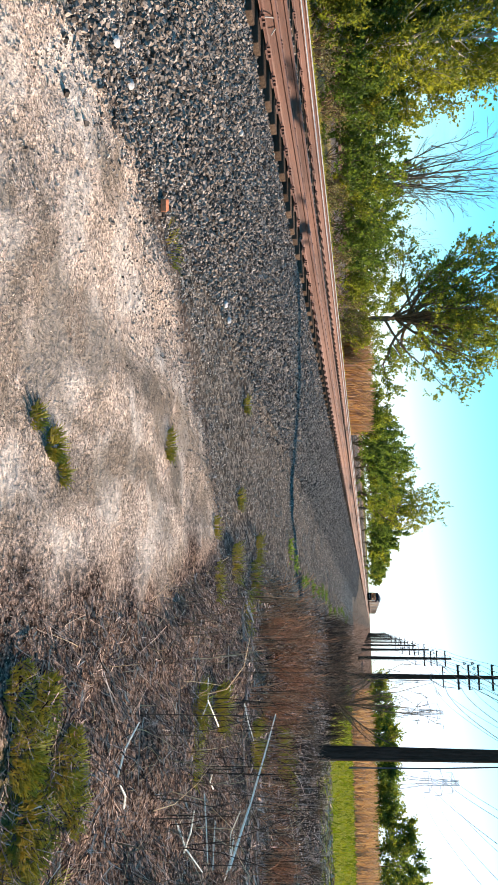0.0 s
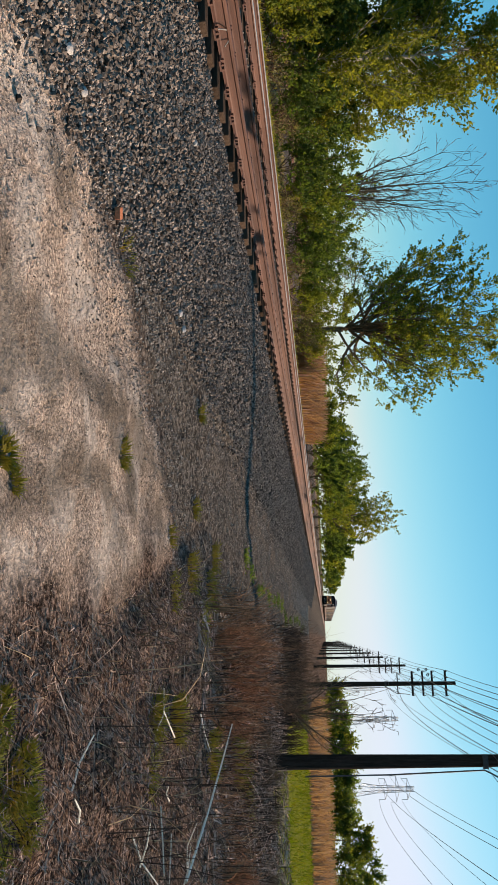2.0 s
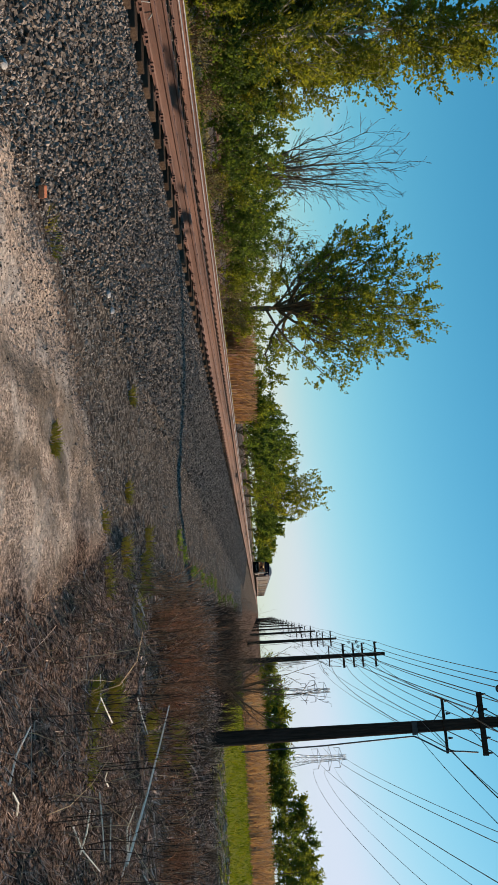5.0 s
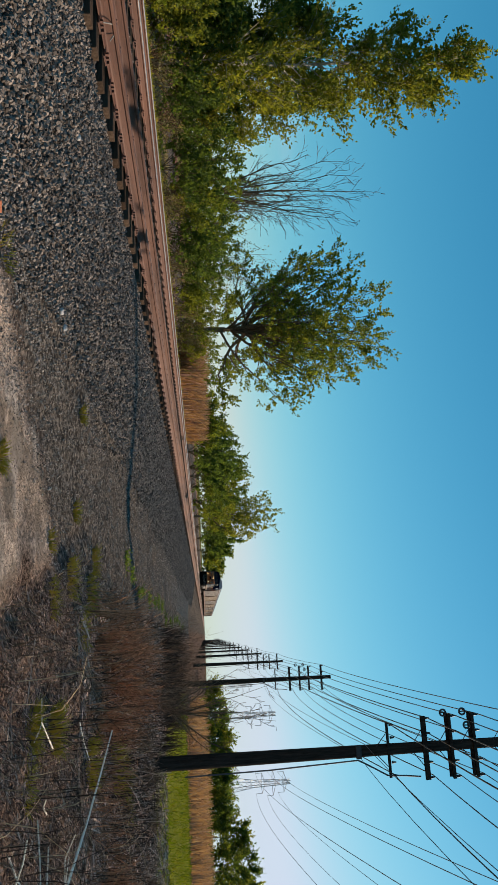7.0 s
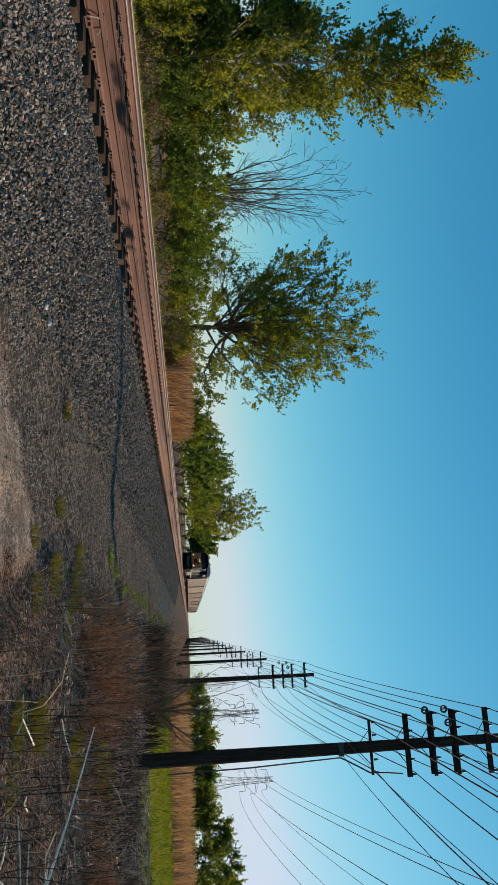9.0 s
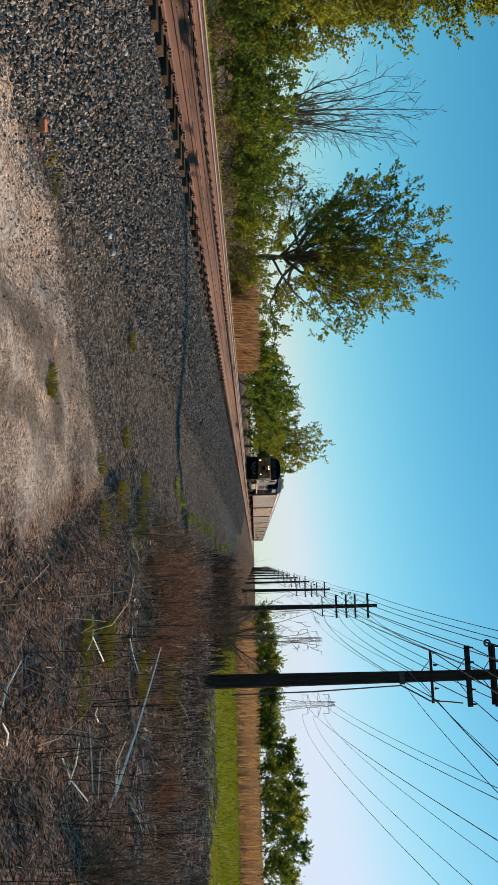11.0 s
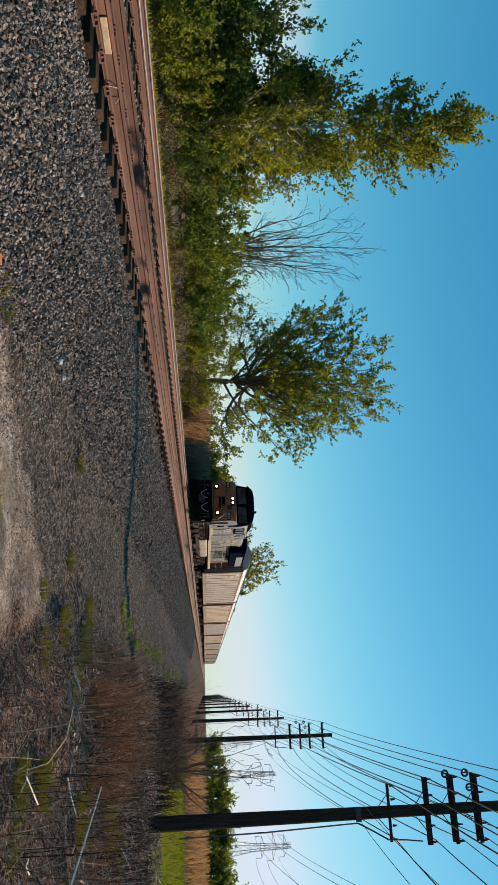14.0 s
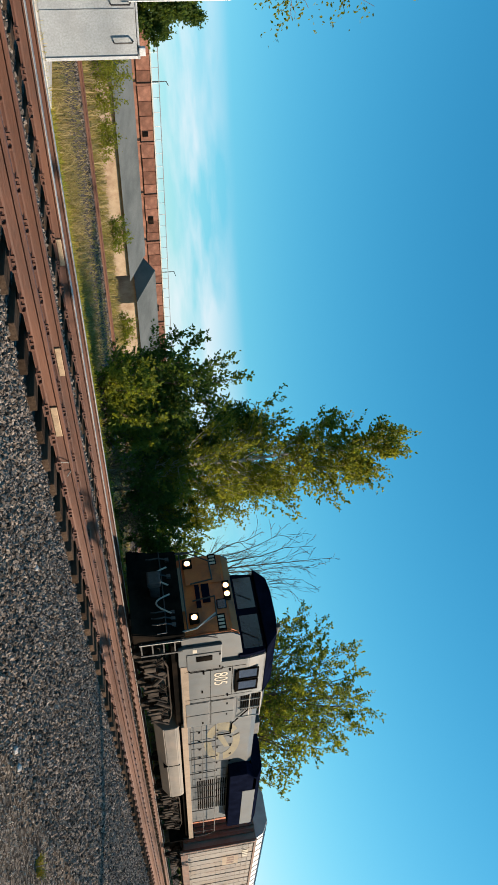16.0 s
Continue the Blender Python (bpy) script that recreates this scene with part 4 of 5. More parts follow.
        part("emblem", prism(bmesh.new(), [(9.5, 2.7), (10.9, 3.05), (10.9, 3.25), (9.5, 2.95)], *sorted((sx * 0.969, sx * 0.974)), "x"), "gold", hd, "faded gold emblem")
        latch = bmesh.new()
        for k in range(12):
            for z_ in (2.0, 2.7, 3.25):
                bx(latch, *sorted((sx * 0.966, sx * 0.99)), 7.16 + 0.9 * k, 7.24 + 0.9 * k, z_, z_ + 0.08)
        tagged(part("latch", latch, "black", hd), kind="stuff")
        part("jumper_pipe", tube(bmesh.new(), [(sx * 1.0, 7.0, 4.1), (sx * 1.02, 8.4, 3.3), (sx * 1.02, 9.4, 3.25), (sx * 1.02, 9.4, 2.7)], 0.025), "black", hd)
        rf = prism(bmesh.new(), [(13.0, 3.25), (20.3, 3.25), (20.3, 4.45), (13.9, 4.45), (13.0, 4.0)], *sorted((sx * 0.9, sx * 1.5)), "x", bevel=0.02)
        rad = part("radiator", rf, "navy", ob, "dark flared radiator housing")
        part("radiator_panel", box(*sorted((sx * 1.5, sx * 1.515)), 15.2, 20.2, 3.85, 4.42, bevel=0.01), "grey", rad)
        top = prism(bmesh.new(), [(0, 4.3), (sx * 1.5, 4.3), (sx * 1.5, 4.46), (sx * 1.1, 4.72), (0, 4.78)], 13.6, 20.5, "y")
        part("radiator_roof", top, "navy", ob)
        rl = bmesh.new()
        for k in range(9):
            y = 7.1 + 1.68 * k
            rod(rl, (sx * 1.44, y, DECK), (sx * 1.44, y, 2.62), 0.02)
        rod(rl, (sx * 1.44, 7.1, 2.62), (sx * 1.44, 20.9, 2.62), 0.02)
        rod(rl, (sx * 1.44, 7.1, 2.1), (sx * 1.44, 20.9, 2.1), 0.014)
        tube(rl, [(sx * 1.44, 20.9, 2.62), (sx * 1.44, 21.3, 2.2), (sx * 1.44, 21.4, 0.5)], 0.02)
        part("handrail", rl, "iron", ob, "dark walkway handrail on stanchions")
    part("hood_end", prism(bmesh.new(), [(-0.97, DECK), (0.97, DECK), (0.97, 4.4), (-0.97, 4.4)], 20.6, 20.9, "y", bevel=0.02), "rust_paint", ob, "brown rear hood end")
    part("exhaust_stack", box(-0.4, 0.4, 10.4, 11.6, 4.28, 4.6, bevel=0.04), "iron", ob)
    # fuel tank and trucks
    tank = prism(bmesh.new(), [(-1.35, 1.3), (1.35, 1.3), (1.45, 1.15), (1.45, 0.7), (1.05, 0.36), (-1.05, 0.36), (-1.45, 0.7), (-1.45, 1.15)], 7.0, 14.6, "y", bevel=0.03)
    tk = part("fuel_tank", tank, "tank", ob, "dusty tan fuel tank")
    part("seam", box(-1.46, 1.46, 10.75, 10.79, 0.55, 1.2), "black", tk)
    for y0, y1, ax in ((2.35, 6.1, (2.35, 4.2, 6.1)), (15.5, 19.3, (15.5, 17.4, 19.3))):
        bm = bmesh.new()
        truck_frame(bm, y0, y1, ax)
        part("truck", bm, "truck", ob, "dusty six-wheel truck frame")
        for y in ax:
            bm = bmesh.new()
            wheelset(bm, 0, 0.53)
            w = part("wheel", bm, "truck", ob, "steel wheelset")
            w.location = (0, y, 0)
            w["spin"] = 0.53
            SPIN.append((w, y, 0.53))


SPIN = []
build_locomotive(TRAIN)


def build_autorack(panel, label):
    car = thing("autorack_car", pose(TRACK_X[1], 0, RAIL), label, "rail car", "cars behind the locomotive")
    L = 28.6
    body = bmesh.new()
    prism(body, [(-1.48, 1.05), (1.48, 1.05), (1.48, 4.85), (1.3, 5.25), (0.7, 5.55), (-0.7, 5.55), (-1.3, 5.25), (-1.48, 4.85)], 0.2, L - 0.2, "y")
    part("body", body, panel, car)
    rf = prism(bmesh.new(), [(1.5, 4.86), (1.32, 5.28), (0.71, 5.6), (-0.71, 5.6), (-1.32, 5.28), (-1.5, 4.86)], 0.1, L - 0.1, "y")
    part("roof", rf, "roof", car, "pale corrugated roof")
    rib = part("roof_rib", tube(bmesh.new(), [(1.51, 0, 4.87), (1.33, 0, 5.3), (0.72, 0, 5.63), (-0.72, 0, 5.63)], 0.02, 4), "roof", car)
    for k in range(24):
        r_ = rib if k == 0 else rib.copy()
        if k:
            scene.collection.objects.link(r_)
        r_.parent = car
        r_.location = (0, 0.6 + k * (L - 1.2) / 23, 0)
    for sx in (-1, 1):
        rows = bmesh.new()
        for c in range(14):
            y = 0.75 + c * (L - 1.5) / 14
            for r_ in range(12):
                z = 1.3 + r_ * 0.29
                if r_ % 4 == 3:
                    z += 0.02
                half_ = (L - 1.5) / 28
                for h_ in (0, half_):
                    bx(rows, *sorted((sx * 1.482, sx * 1.5)), y + h_ + 0.04, y + h_ + half_ - 0.03, z, z + 0.265)
        part("side_panel", rows, panel, car, "pierced pale side panels")
        posts = bmesh.new()
        for c in range(15):
            y = 0.75 + c * (L - 1.5) / 14
            bx(posts, *sorted((sx * 1.482, sx * 1.535)), y - 0.04, y + 0.04, 1.05, 4.85)
        part("post", posts, panel, car)
        fr = bmesh.new()
        bx(fr, *sorted((sx * 1.48, sx * 1.56)), 0.1, L - 0.1, 0.85, 1.22)
        bx(fr, *sorted((sx * 1.48, sx * 1.56)), 0.1, L - 0.1, 4.78, 4.9)
        bx(fr, *sorted((sx * 1.48, sx * 1.58)), 0.1, 0.5, 0.85, 4.9)
        bx(fr, *sorted((sx * 1.48, sx * 1.58)), L - 0.5, L - 0.1, 0.85, 4.9)
        part("frame", fr, "rack_brown", car)
        sg = part("sign_plate", box(*sorted((sx * 1.52, sx * 1.524)), 2.78, 4.55, 3.1, 4.0), "rack_b", car, "pale lettering plate")
        sb = bmesh.new()
        for k in range(3):
            bx(sb, *sorted((sx * 1.523, sx * 1.529)), 2.95 + 0.5 * k, 3.25 + 0.5 * k, 3.35, 3.75)
        part("marking", sb, "rack_brown", sg)
        mk = bmesh.new()
        for k in range(4):
            bx(mk, *sorted((sx * 1.52, sx * 1.527)), 2.0 + 0.35 * k, 2.25 + 0.35 * k, 4.2, 4.5)
        part("marking", mk, "cream", car)
        ld = bmesh.new()
        for k in range(11):
            rod(ld, (sx * 1.6, 0.12, 1.0 + 0.36 * k), (sx * 1.6, 0.55, 1.0 + 0.36 * k), 0.018, seg=5)
        for y in (0.12, 0.55):
            rod(ld, (sx * 1.6, y, 0.8), (sx * 1.6, y, 4.8), 0.02, seg=5)
        part("ladder", ld, "rack_a", car, "pale end ladder")
    for y in (0.0, L - 0.1):
        e = bmesh.new()
        for k in range(8):
            bx(e, -1.35 + 0.34 * k, -1.2 + 0.34 * k, y - 0.03, y + 0.13, 1.1, 4.8)
        part("end_door", e, "rack_brown", car)
    for yc in (2.6, L - 2.6):
        bm = bmesh.new()
        truck_frame(bm, yc - 0.9, yc + 0.9, (yc - 0.9, yc + 0.9), 0.42)
        for y in (yc - 0.9, yc + 0.9):
            wheelset(bm, y, 0.42)
        part("truck", bm, "truck", car)
    cp = bmesh.new()
    bx(cp, -0.14, 0.14, -0.7, L + 0.7, 0.72, 0.98)
    part("coupler", cp, "iron", car)
    return car


CARS = []
rack_pale = build_autorack("rack_a", "pale grey autorack car with brown frame")
rack_tan = build_autorack("rack_b", "tan autorack car with brown frame")
CARS += [rack_pale, rack_tan]
for k in range(7):
    CARS.append(copy_thing(rack_pale if k % 2 == 0 else rack_tan, pose(0, 0, 0)))


def train_front(t):
    return 20.1 + 15.0 * (16 - t) + 0.21 * (16 - t) ** 2


# ---------- utility poles, pylons and wires ----------
POLE_SCALE = 0.873
POLE_Y = [23.4 + 36.7 * k for k in range(-1, 15)]
POLE_X = 3.5


def build_pole():
    p = thing("utility_pole", pose(POLE_X, POLE_Y[1], 0.21), "dark tarred wooden utility pole with stacked crossarms", "utility pole", "poles along the line")
    part("shaft", rod(bmesh.new(), (0, 0, -0.9), (0, 0, 12.5), 0.25, 0.15, 16), "pole", p)
    for z, w, kind in ((7.6, 0.86, 0), (8.85, 1.0, 1), (9.75, 1.02, 2), (10.55, 1.02, 2), (11.65, 1.05, 1)):
        bm = bmesh.new()
        if kind == 0:
            bx(bm, -w, w, -0.2, -0.14, z - 0.045, z + 0.045, bevel=0.008)
        elif kind == 1:
            bx(bm, -w, w, -0.23, -0.13, z - 0.085, z + 0.085, bevel=0.01)
        else:
            bx(bm, -w, w, -0.22, -0.13, z - 0.055, z + 0.055, bevel=0.008)
            bx(bm, -w, w, 0.13, 0.22, z - 0.055, z + 0.055, bevel=0.008)
        arm = part("crossarm", bm, "pole", p)
        for x in (-w + 0.07, -w * 0.45, w * 0.45, w - 0.07):
            ins = bmesh.new()
            for k in range(3):
                rod(ins, (x, -0.17, z + 0.08 + 0.05 * k), (x, -0.17, z + 0.12 + 0.05 * k), 0.045 - 0.009 * k, seg=8)
            part("insulator", ins, "iron", arm)
        for s in (-1, 1):
            part("brace", rod(bmesh.new(), (s * 0.6 * w, -0.14, z - 0.05), (0, -0.12, z - 0.5), 0.014), "iron", arm)
    for x, z in ((-1.15, 9.35), (-1.15, 10.0), (-0.72, 10.1)):
        ring = bmesh.new()
        for k in range(12):
            a0, a1 = k * math.pi / 6, (k + 1) * math.pi / 6
            rod(ring, (x + 0.1 * math.cos(a0), -0.9, z + 0.1 * math.sin(a0)), (x + 0.1 * math.cos(a1), -0.9, z + 0.1 * math.sin(a1)), 0.032, seg=6)
        rod(ring, (x, -0.9, z - 0.1), (x, -0.9, z + 0.1), 0.02)
        part("insulator_ring", ring, "iron", p, "dark ring insulator on a wire")
    part("down_lead", tube(bmesh.new(), [(0.42, -0.14, 0.8), (0.38, -0.16, 3.6), (0.26, -0.17, 6.55), (0.36, -0.18, 6.75), (0.55, -0.2, 7.1), (0.78, -0.2, 7.5), (0.82, -0.2, 8.1), (0.88, -0.2, 8.6)], 0.026), "wire", p, "black cable running down the pole")
    part("bracket", box(-0.22, 0.22, -0.21, -0.14, 6.5, 6.68, bevel=0.01), "iron", p)
    return p


pole = build_pole()
pole.scale = (POLE_SCALE,) * 3
for y in POLE_Y:
    if abs(y - 23.4) > 1:
        copy_thing(pole, pose(POLE_X + 0.02 * random.uniform(-1, 1), y, 0.21, random.uniform(-0.6, 0.6), random.uniform(-0.6, 0.6), random.uniform(-3, 3)))


def wire_run(pts, sag, r, group, label="thin dark overhead wire between poles"):
    bm, n = [], 14
    for p, q in zip(pts, pts[1:]):
        bm += [(*[p[i] + (q[i] - p[i]) * k / n for i in range(2)], p[2] + (q[2] - p[2]) * k / n - sag * 4 * (k / n) * (1 - k / n), r) for k in range(n if q is not pts[-1] else n + 1)]
    return tagged(part("overhead_wire", strips([bm], 4), "wire"), label, "wire", group)


for z, xs, r in ((7.75, (-0.79, 0.79), 0.018), (9.08, (-0.9, -0.4, 0.9), 0.018), (10.0, (-0.95, -0.45, 0.95), 0.016), (10.8, (-0.95, 0.45, 0.95), 0.016), (11.9, (-0.95, 0.95), 0.016)):
    for x in xs:
        wire_run([(POLE_X + x * POLE_SCALE, y, 0.21 + z * POLE_SCALE) for y in POLE_Y], 0.65 + 0.15 * x, r, "wires between the poles")
for x, z in ((0.16, 6.62), (-0.2, 6.85)):
    wire_run([(POLE_X + x * POLE_SCALE, y, 0.21 + z * POLE_SCALE) for y in POLE_Y], 0.75, 0.009, "wires between the poles")


def build_pylon(x, y, h, turn):
    p = thing("lattice_pylon", pose(x, y, 0, 0, 0, turn), "tall pale steel lattice transmission tower", "pylon", "transmission towers")
    bm = bmesh.new()

    def half(z):
        return np.interp(z, [0, h * 0.55, h], [h * 0.1, h * 0.032, h * 0.02])
    levels = [h * k / 9 for k in range(10)]
    for z0, z1 in zip(levels, levels[1:]):
        a_, b_ = float(half(z0)), float(half(z1))
        for i in range(4):
            c0, c1 = [((-1, -1), (1, -1), (1, 1), (-1, 1))[(i + k) % 4] for k in (0, 1)]
            rod(bm, (c0[0] * a_, c0[1] * a_, z0), (c0[0] * b_, c0[1] * b_, z1), 0.11, seg=4)
            rod(bm, (c0[0] * a_, c0[1] * a_, z0), (c1[0] * b_, c1[1] * b_, z1), 0.06, seg=4)
            rod(bm, (c1[0] * a_, c1[1] * a_, z0), (c0[0] * b_, c0[1] * b_, z1), 0.06, seg=4)
    part("tower", bm, "lattice", p)
    for k in range(3):
        z = h * (0.66 + 0.13 * k)
        w = h * (0.15 if k == 1 else 0.12)
        arm = bmesh.new()
        for s in (-1, 1):
            rod(arm, (0, -0.5, z + 1.2), (s * w, 0, z), 0.08, seg=4)
            rod(arm, (0, 0.5, z - 0.3), (s * w, 0, z), 0.08, seg=4)
            rod(arm, (s * w, 0, z), (s * w, 0, z - 2.2), 0.09, seg=5)
        part("crossarm", arm, "lattice", p)
    return p


build_pylon(54.0, 300.0, 31.0, 12)
build_pylon(30.0, 300.0, 27.0, 12)
build_pylon(36.0, 560.0, 34.0, 12)
for k in range(3):
    for s in (-1, 1):
        z = 31.0 * (0.66 + 0.13 * k) - 2.2
        w = 31.0 * (0.15 if k == 1 else 0.12) * s
        wire_run([(54.0 + w, 300.0, z), (22.0 + w, 40.0, z + 2)], 4.0, 0.045, "transmission wires")


# ---------- trees, shrubs and grass ----------
def limbs(rng, h, spread, n, start, r0, lean=0.0, rise=0.6, depth=2, taper=(0.8, 1.0, 0.85, 0.3)):
    """A branching skeleton: lines with radius, and points where leaves grow."""
    lines, tips = [], []
    trunk = [(lean * h * (k / 8) ** 2 + rng.normal(0, 0.006) * h, rng.normal(0, 0.006) * h, h * k / 8, r0 * (1 - 0.88 * k / 8)) for k in range(9)]
    trunk[0] = (0, 0, -0.2, r0 * 1.25)
    lines.append(trunk)

    def grow(p, d, ln, r, lev):
        seg, pts = 5, [(*p, r)]
        d = np.array(d, float)
        q = np.array(p, float)
        for k in range(seg):
            d = d + rng.normal(0, 0.16, 3) + np.array([0, 0, 0.06])
            d /= np.linalg.norm(d)
            q = q + d * ln / seg
            pts.append((*q, max(r * (1 - 0.8 * (k + 1) / seg), 0.006)))
            if lev >= 1 or k >= 2:
                tips.append((*q, *d))
            if lev < depth and k >= 1:
                for _ in range(2 if lev == 0 else 1):
                    nd = d + rng.normal(0, 0.55, 3)
                    grow(q, nd / np.linalg.norm(nd), ln * rng.uniform(0.4, 0.62), r * 0.5, lev + 1)
        lines.append(pts)
    for i in range(n):
        f = start + (0.97 - start) * (i + rng.rand()) / n
        k = f * 8
        j = min(int(k), 7)
        p = [trunk[j][c] + (trunk[j + 1][c] - trunk[j][c]) * (k - j) for c in range(3)]
        az = i * 2.4 + rng.normal(0, 0.4)
        reach = 0.72 * spread * float(np.interp((f - start) / (1 - start), [0, 0.3, 0.6, 1], taper))
        d = np.array([math.cos(az), math.sin(az), rise * (0.6 + 0.6 * f)])
        grow(p, d / np.linalg.norm(d), reach, r0 * 0.34 * (1.15 - f), 0)
    return lines, tips


def vase(rng, h, spread, stems, fork, r0, drop=0.5, side=0.34, fill=7, low=0):
    """A crown of stems that fan out from one fork, each with side branches and twigs."""
    lines, tips = [], []
    lines.append([(rng.normal(0, 0.01) * h * k / 4, rng.normal(0, 0.01) * h * k / 4, -0.15 + (fork * h + 0.15) * k / 4, r0 * (1.2 - 0.08 * k)) for k in range(5)])
    base = np.array(lines[0][-1][:3])

    def branch(pts, r, lev):
        pts = np.asarray(pts, float)
        n = len(pts)
        lines.append([(*p, max(r * (1 - 0.85 * k / (n - 1)), 0.006)) for k, p in enumerate(pts)])
        ln = float(np.linalg.norm(np.diff(pts, axis=0), axis=1).sum())
        end = (pts[-1] - pts[-2]) / (np.linalg.norm(pts[-1] - pts[-2]) + 1e-9)
        tips.append((*pts[-1], *end))
        if lev == 2:
            tips.append((*pts[-2], *end))
            return
        count, lo = (fill, 0.22) if lev == 0 else (4, 0.2)
        for j in range(count):
            t = lo + (1 - lo) * (j + rng.rand()) / count
            k = min(int(t * (n - 1)), n - 2)
            q = pts[k] + (pts[k + 1] - pts[k]) * (t * (n - 1) - k)
            tan = pts[k + 1] - pts[k]
            d = tan / (np.linalg.norm(tan) + 1e-9) + rng.normal(0, 0.5, 3) + np.array([0, 0, 0.08])
            d /= np.linalg.norm(d)
            step = ln * (side if lev == 0 else 0.45) * (1.15 - 0.6 * t) * rng.uniform(0.65, 1.25) / 3
            twig = [q]
            for _ in range(3):
                d = d + rng.normal(0, 0.14, 3) + np.array([0, 0, 0.05])
                d /= np.linalg.norm(d)
                q = q + d * step
                twig.append(q)
            branch(twig, r * (1 - 0.75 * t) * 0.5, lev + 1)

    for i in range(stems + low):
        az = i * 2.4 + rng.normal(0, 0.25)
        if i < stems:
            u = math.sqrt((i + 0.5) / stems)
            end = np.array([math.cos(az) * spread * u, math.sin(az) * spread * u, h * (1 - drop * u * u) * rng.uniform(0.86, 1.02)])
            bend = (0.62 * u, 0.3)
            a_ = base + np.array([0, 0, rng.uniform(-0.03, 0.1) * h])
        else:
            end = np.array([math.cos(az) * spread * 0.85, math.sin(az) * spread * 0.85, h * fork * rng.uniform(0.9, 1.3)])
            bend = (0.5, 1.4)
            a_ = base + np.array([0, 0, rng.uniform(0.0, 0.12) * h])
        mid = a_ + (end - a_) * np.array([bend[0], bend[0], bend[1]])
        ts = np.linspace(0, 1, 8)[:, None]
        pts = a_ * (1 - ts) ** 2 + mid * 2 * ts * (1 - ts) + end * ts ** 2 + rng.normal(0, 0.008 * h, (8, 3)) * ts
        branch(pts, r0 * rng.uniform(0.35, 0.6), 0)
    return lines, tips


def build_vase(kind, x, y, h, spread, seed, leaf, label, stems=14, fork=0.28, r0=0.15, drop=0.5, side=0.34, fill=7, low=0, per=9, size=0.1, shoot=0.5, bark="bark", category="tree", group="trees beside the track"):
    rng = np.random.RandomState(seed)
    t = thing(kind, pose(x, y, float(land(x, y)) - 0.05), label, category, group)
    lines, tips = vase(rng, h, spread, stems, fork, r0, drop, side, fill, low)
    part("trunk", strips(lines, 4 if r0 > 0.06 else 3), bark, t)
    if leaf:
        part("crown", shoots(tips, per, shoot, size, rng), leaf, t)
    return t


def build_tree(kind, x, y, h, spread, seed, leaf, label, per=9, size=0.2, bark="bark", n=16, start=0.25, lean=0.0, rise=0.5, depth=2, cloud=0.32, r0=None, taper=(0.8, 1.0, 0.85, 0.3), category="tree", group="trees beside the track", shoot_rise=0.3):
    rng = np.random.RandomState(seed)
    t = thing(kind, pose(x, y, float(land(x, y)) - 0.05), label, category, group)
    lines, tips = limbs(rng, h, spread, n, start, r0 or h * 0.013 + 0.02, lean, rise, depth, taper)
    part("trunk", strips(lines, 5 if math.hypot(x, y) < 60 else 3), bark, t)
    if leaf:
        tp = np.array(tips)
        near = math.hypot(x, y) < 60
        if near:
            per, size = int(per * 1.5 + 0.5), size * 0.74
        part("crown", shoots(tp, per, cloud * 2.2, size, rng, shoot_rise), leaf, t)
    return t


build_vase("tree", -18.3, 43.4, 13.9, 5.2, 37, "leaf", "broad green spring tree with open fan-shaped crown", stems=32, fork=0.24, r0=0.2, drop=0.46, side=0.3, fill=9, low=4, per=14, size=0.1, shoot=0.62)
build_tree("tree", -17.2, 19.8, 9.9, 2.8, 12, "leaf_yellow", "tall slender yellow-green poplar", per=8, size=0.105, n=50, start=0.1, rise=1.1, bark="pale_bark", taper=(0.9, 1.0, 0.8, 0.4), cloud=0.22, r0=0.1, depth=1)
build_tree("tree", -18.4, 22.2, 6.2, 1.9, 13, "leaf_yellow", "slender yellow-green tree with pale trunk", per=4, size=0.09, n=18, start=0.2, rise=0.9, bark="pale_bark", cloud=0.2, r0=0.08)
build_tree("tree", -18.7, 19.9, 5.6, 1.4, 14, "leaf_dark", "dark green bushy tree", per=5, size=0.09, n=14, start=0.15, cloud=0.22, r0=0.07, rise=1.0)
build_vase("tree", -18.4, 17.0, 4.7, 1.5, 15, "leaf_dark", "dark green slender tree with upright leafy shoots", stems=13, fork=0.08, r0=0.06, drop=0.4, side=0.24, fill=6, per=11, size=0.085, shoot=0.5)
build_vase("bare_tree", -18.4, 28.8, 10.0, 1.9, 16, None, "leafless tree with fine upright branches", stems=8, fork=0.2, r0=0.1, drop=0.3, side=0.24, fill=14)
build_vase("bare_tree", -19.0, 30.4, 9.2, 1.7, 17, None, "leafless tree with fine upright branches", stems=7, fork=0.2, r0=0.09, drop=0.3, side=0.24, fill=14)
build_vase("bare_tree", -19.6, 37.2, 6.4, 2.8, 18, "bud", "half-bare grey tree just coming into leaf", stems=11, fork=0.1, r0=0.08, drop=0.5, side=0.34, fill=6, per=2, size=0.055, shoot=0.5, bark="pale_bark")
build_vase("tree", -16.8, 109.0, 12.7, 3.7, 19, "leaf_yellow", "rounded yellow-green tree by the track", stems=14, fork=0.2, r0=0.16, drop=0.42, side=0.36, fill=6, per=9, size=0.17, shoot=0.8)
build_tree("tree", -20.0, 3.2, 10.0, 3.1, 20, "leaf_yellow", "tall tree with hanging yellow-green sprays", per=6, size=0.07, shoot_rise=-1.6, n=14, start=0.42, taper=(1.0, 1.0, 0.85, 0.4))
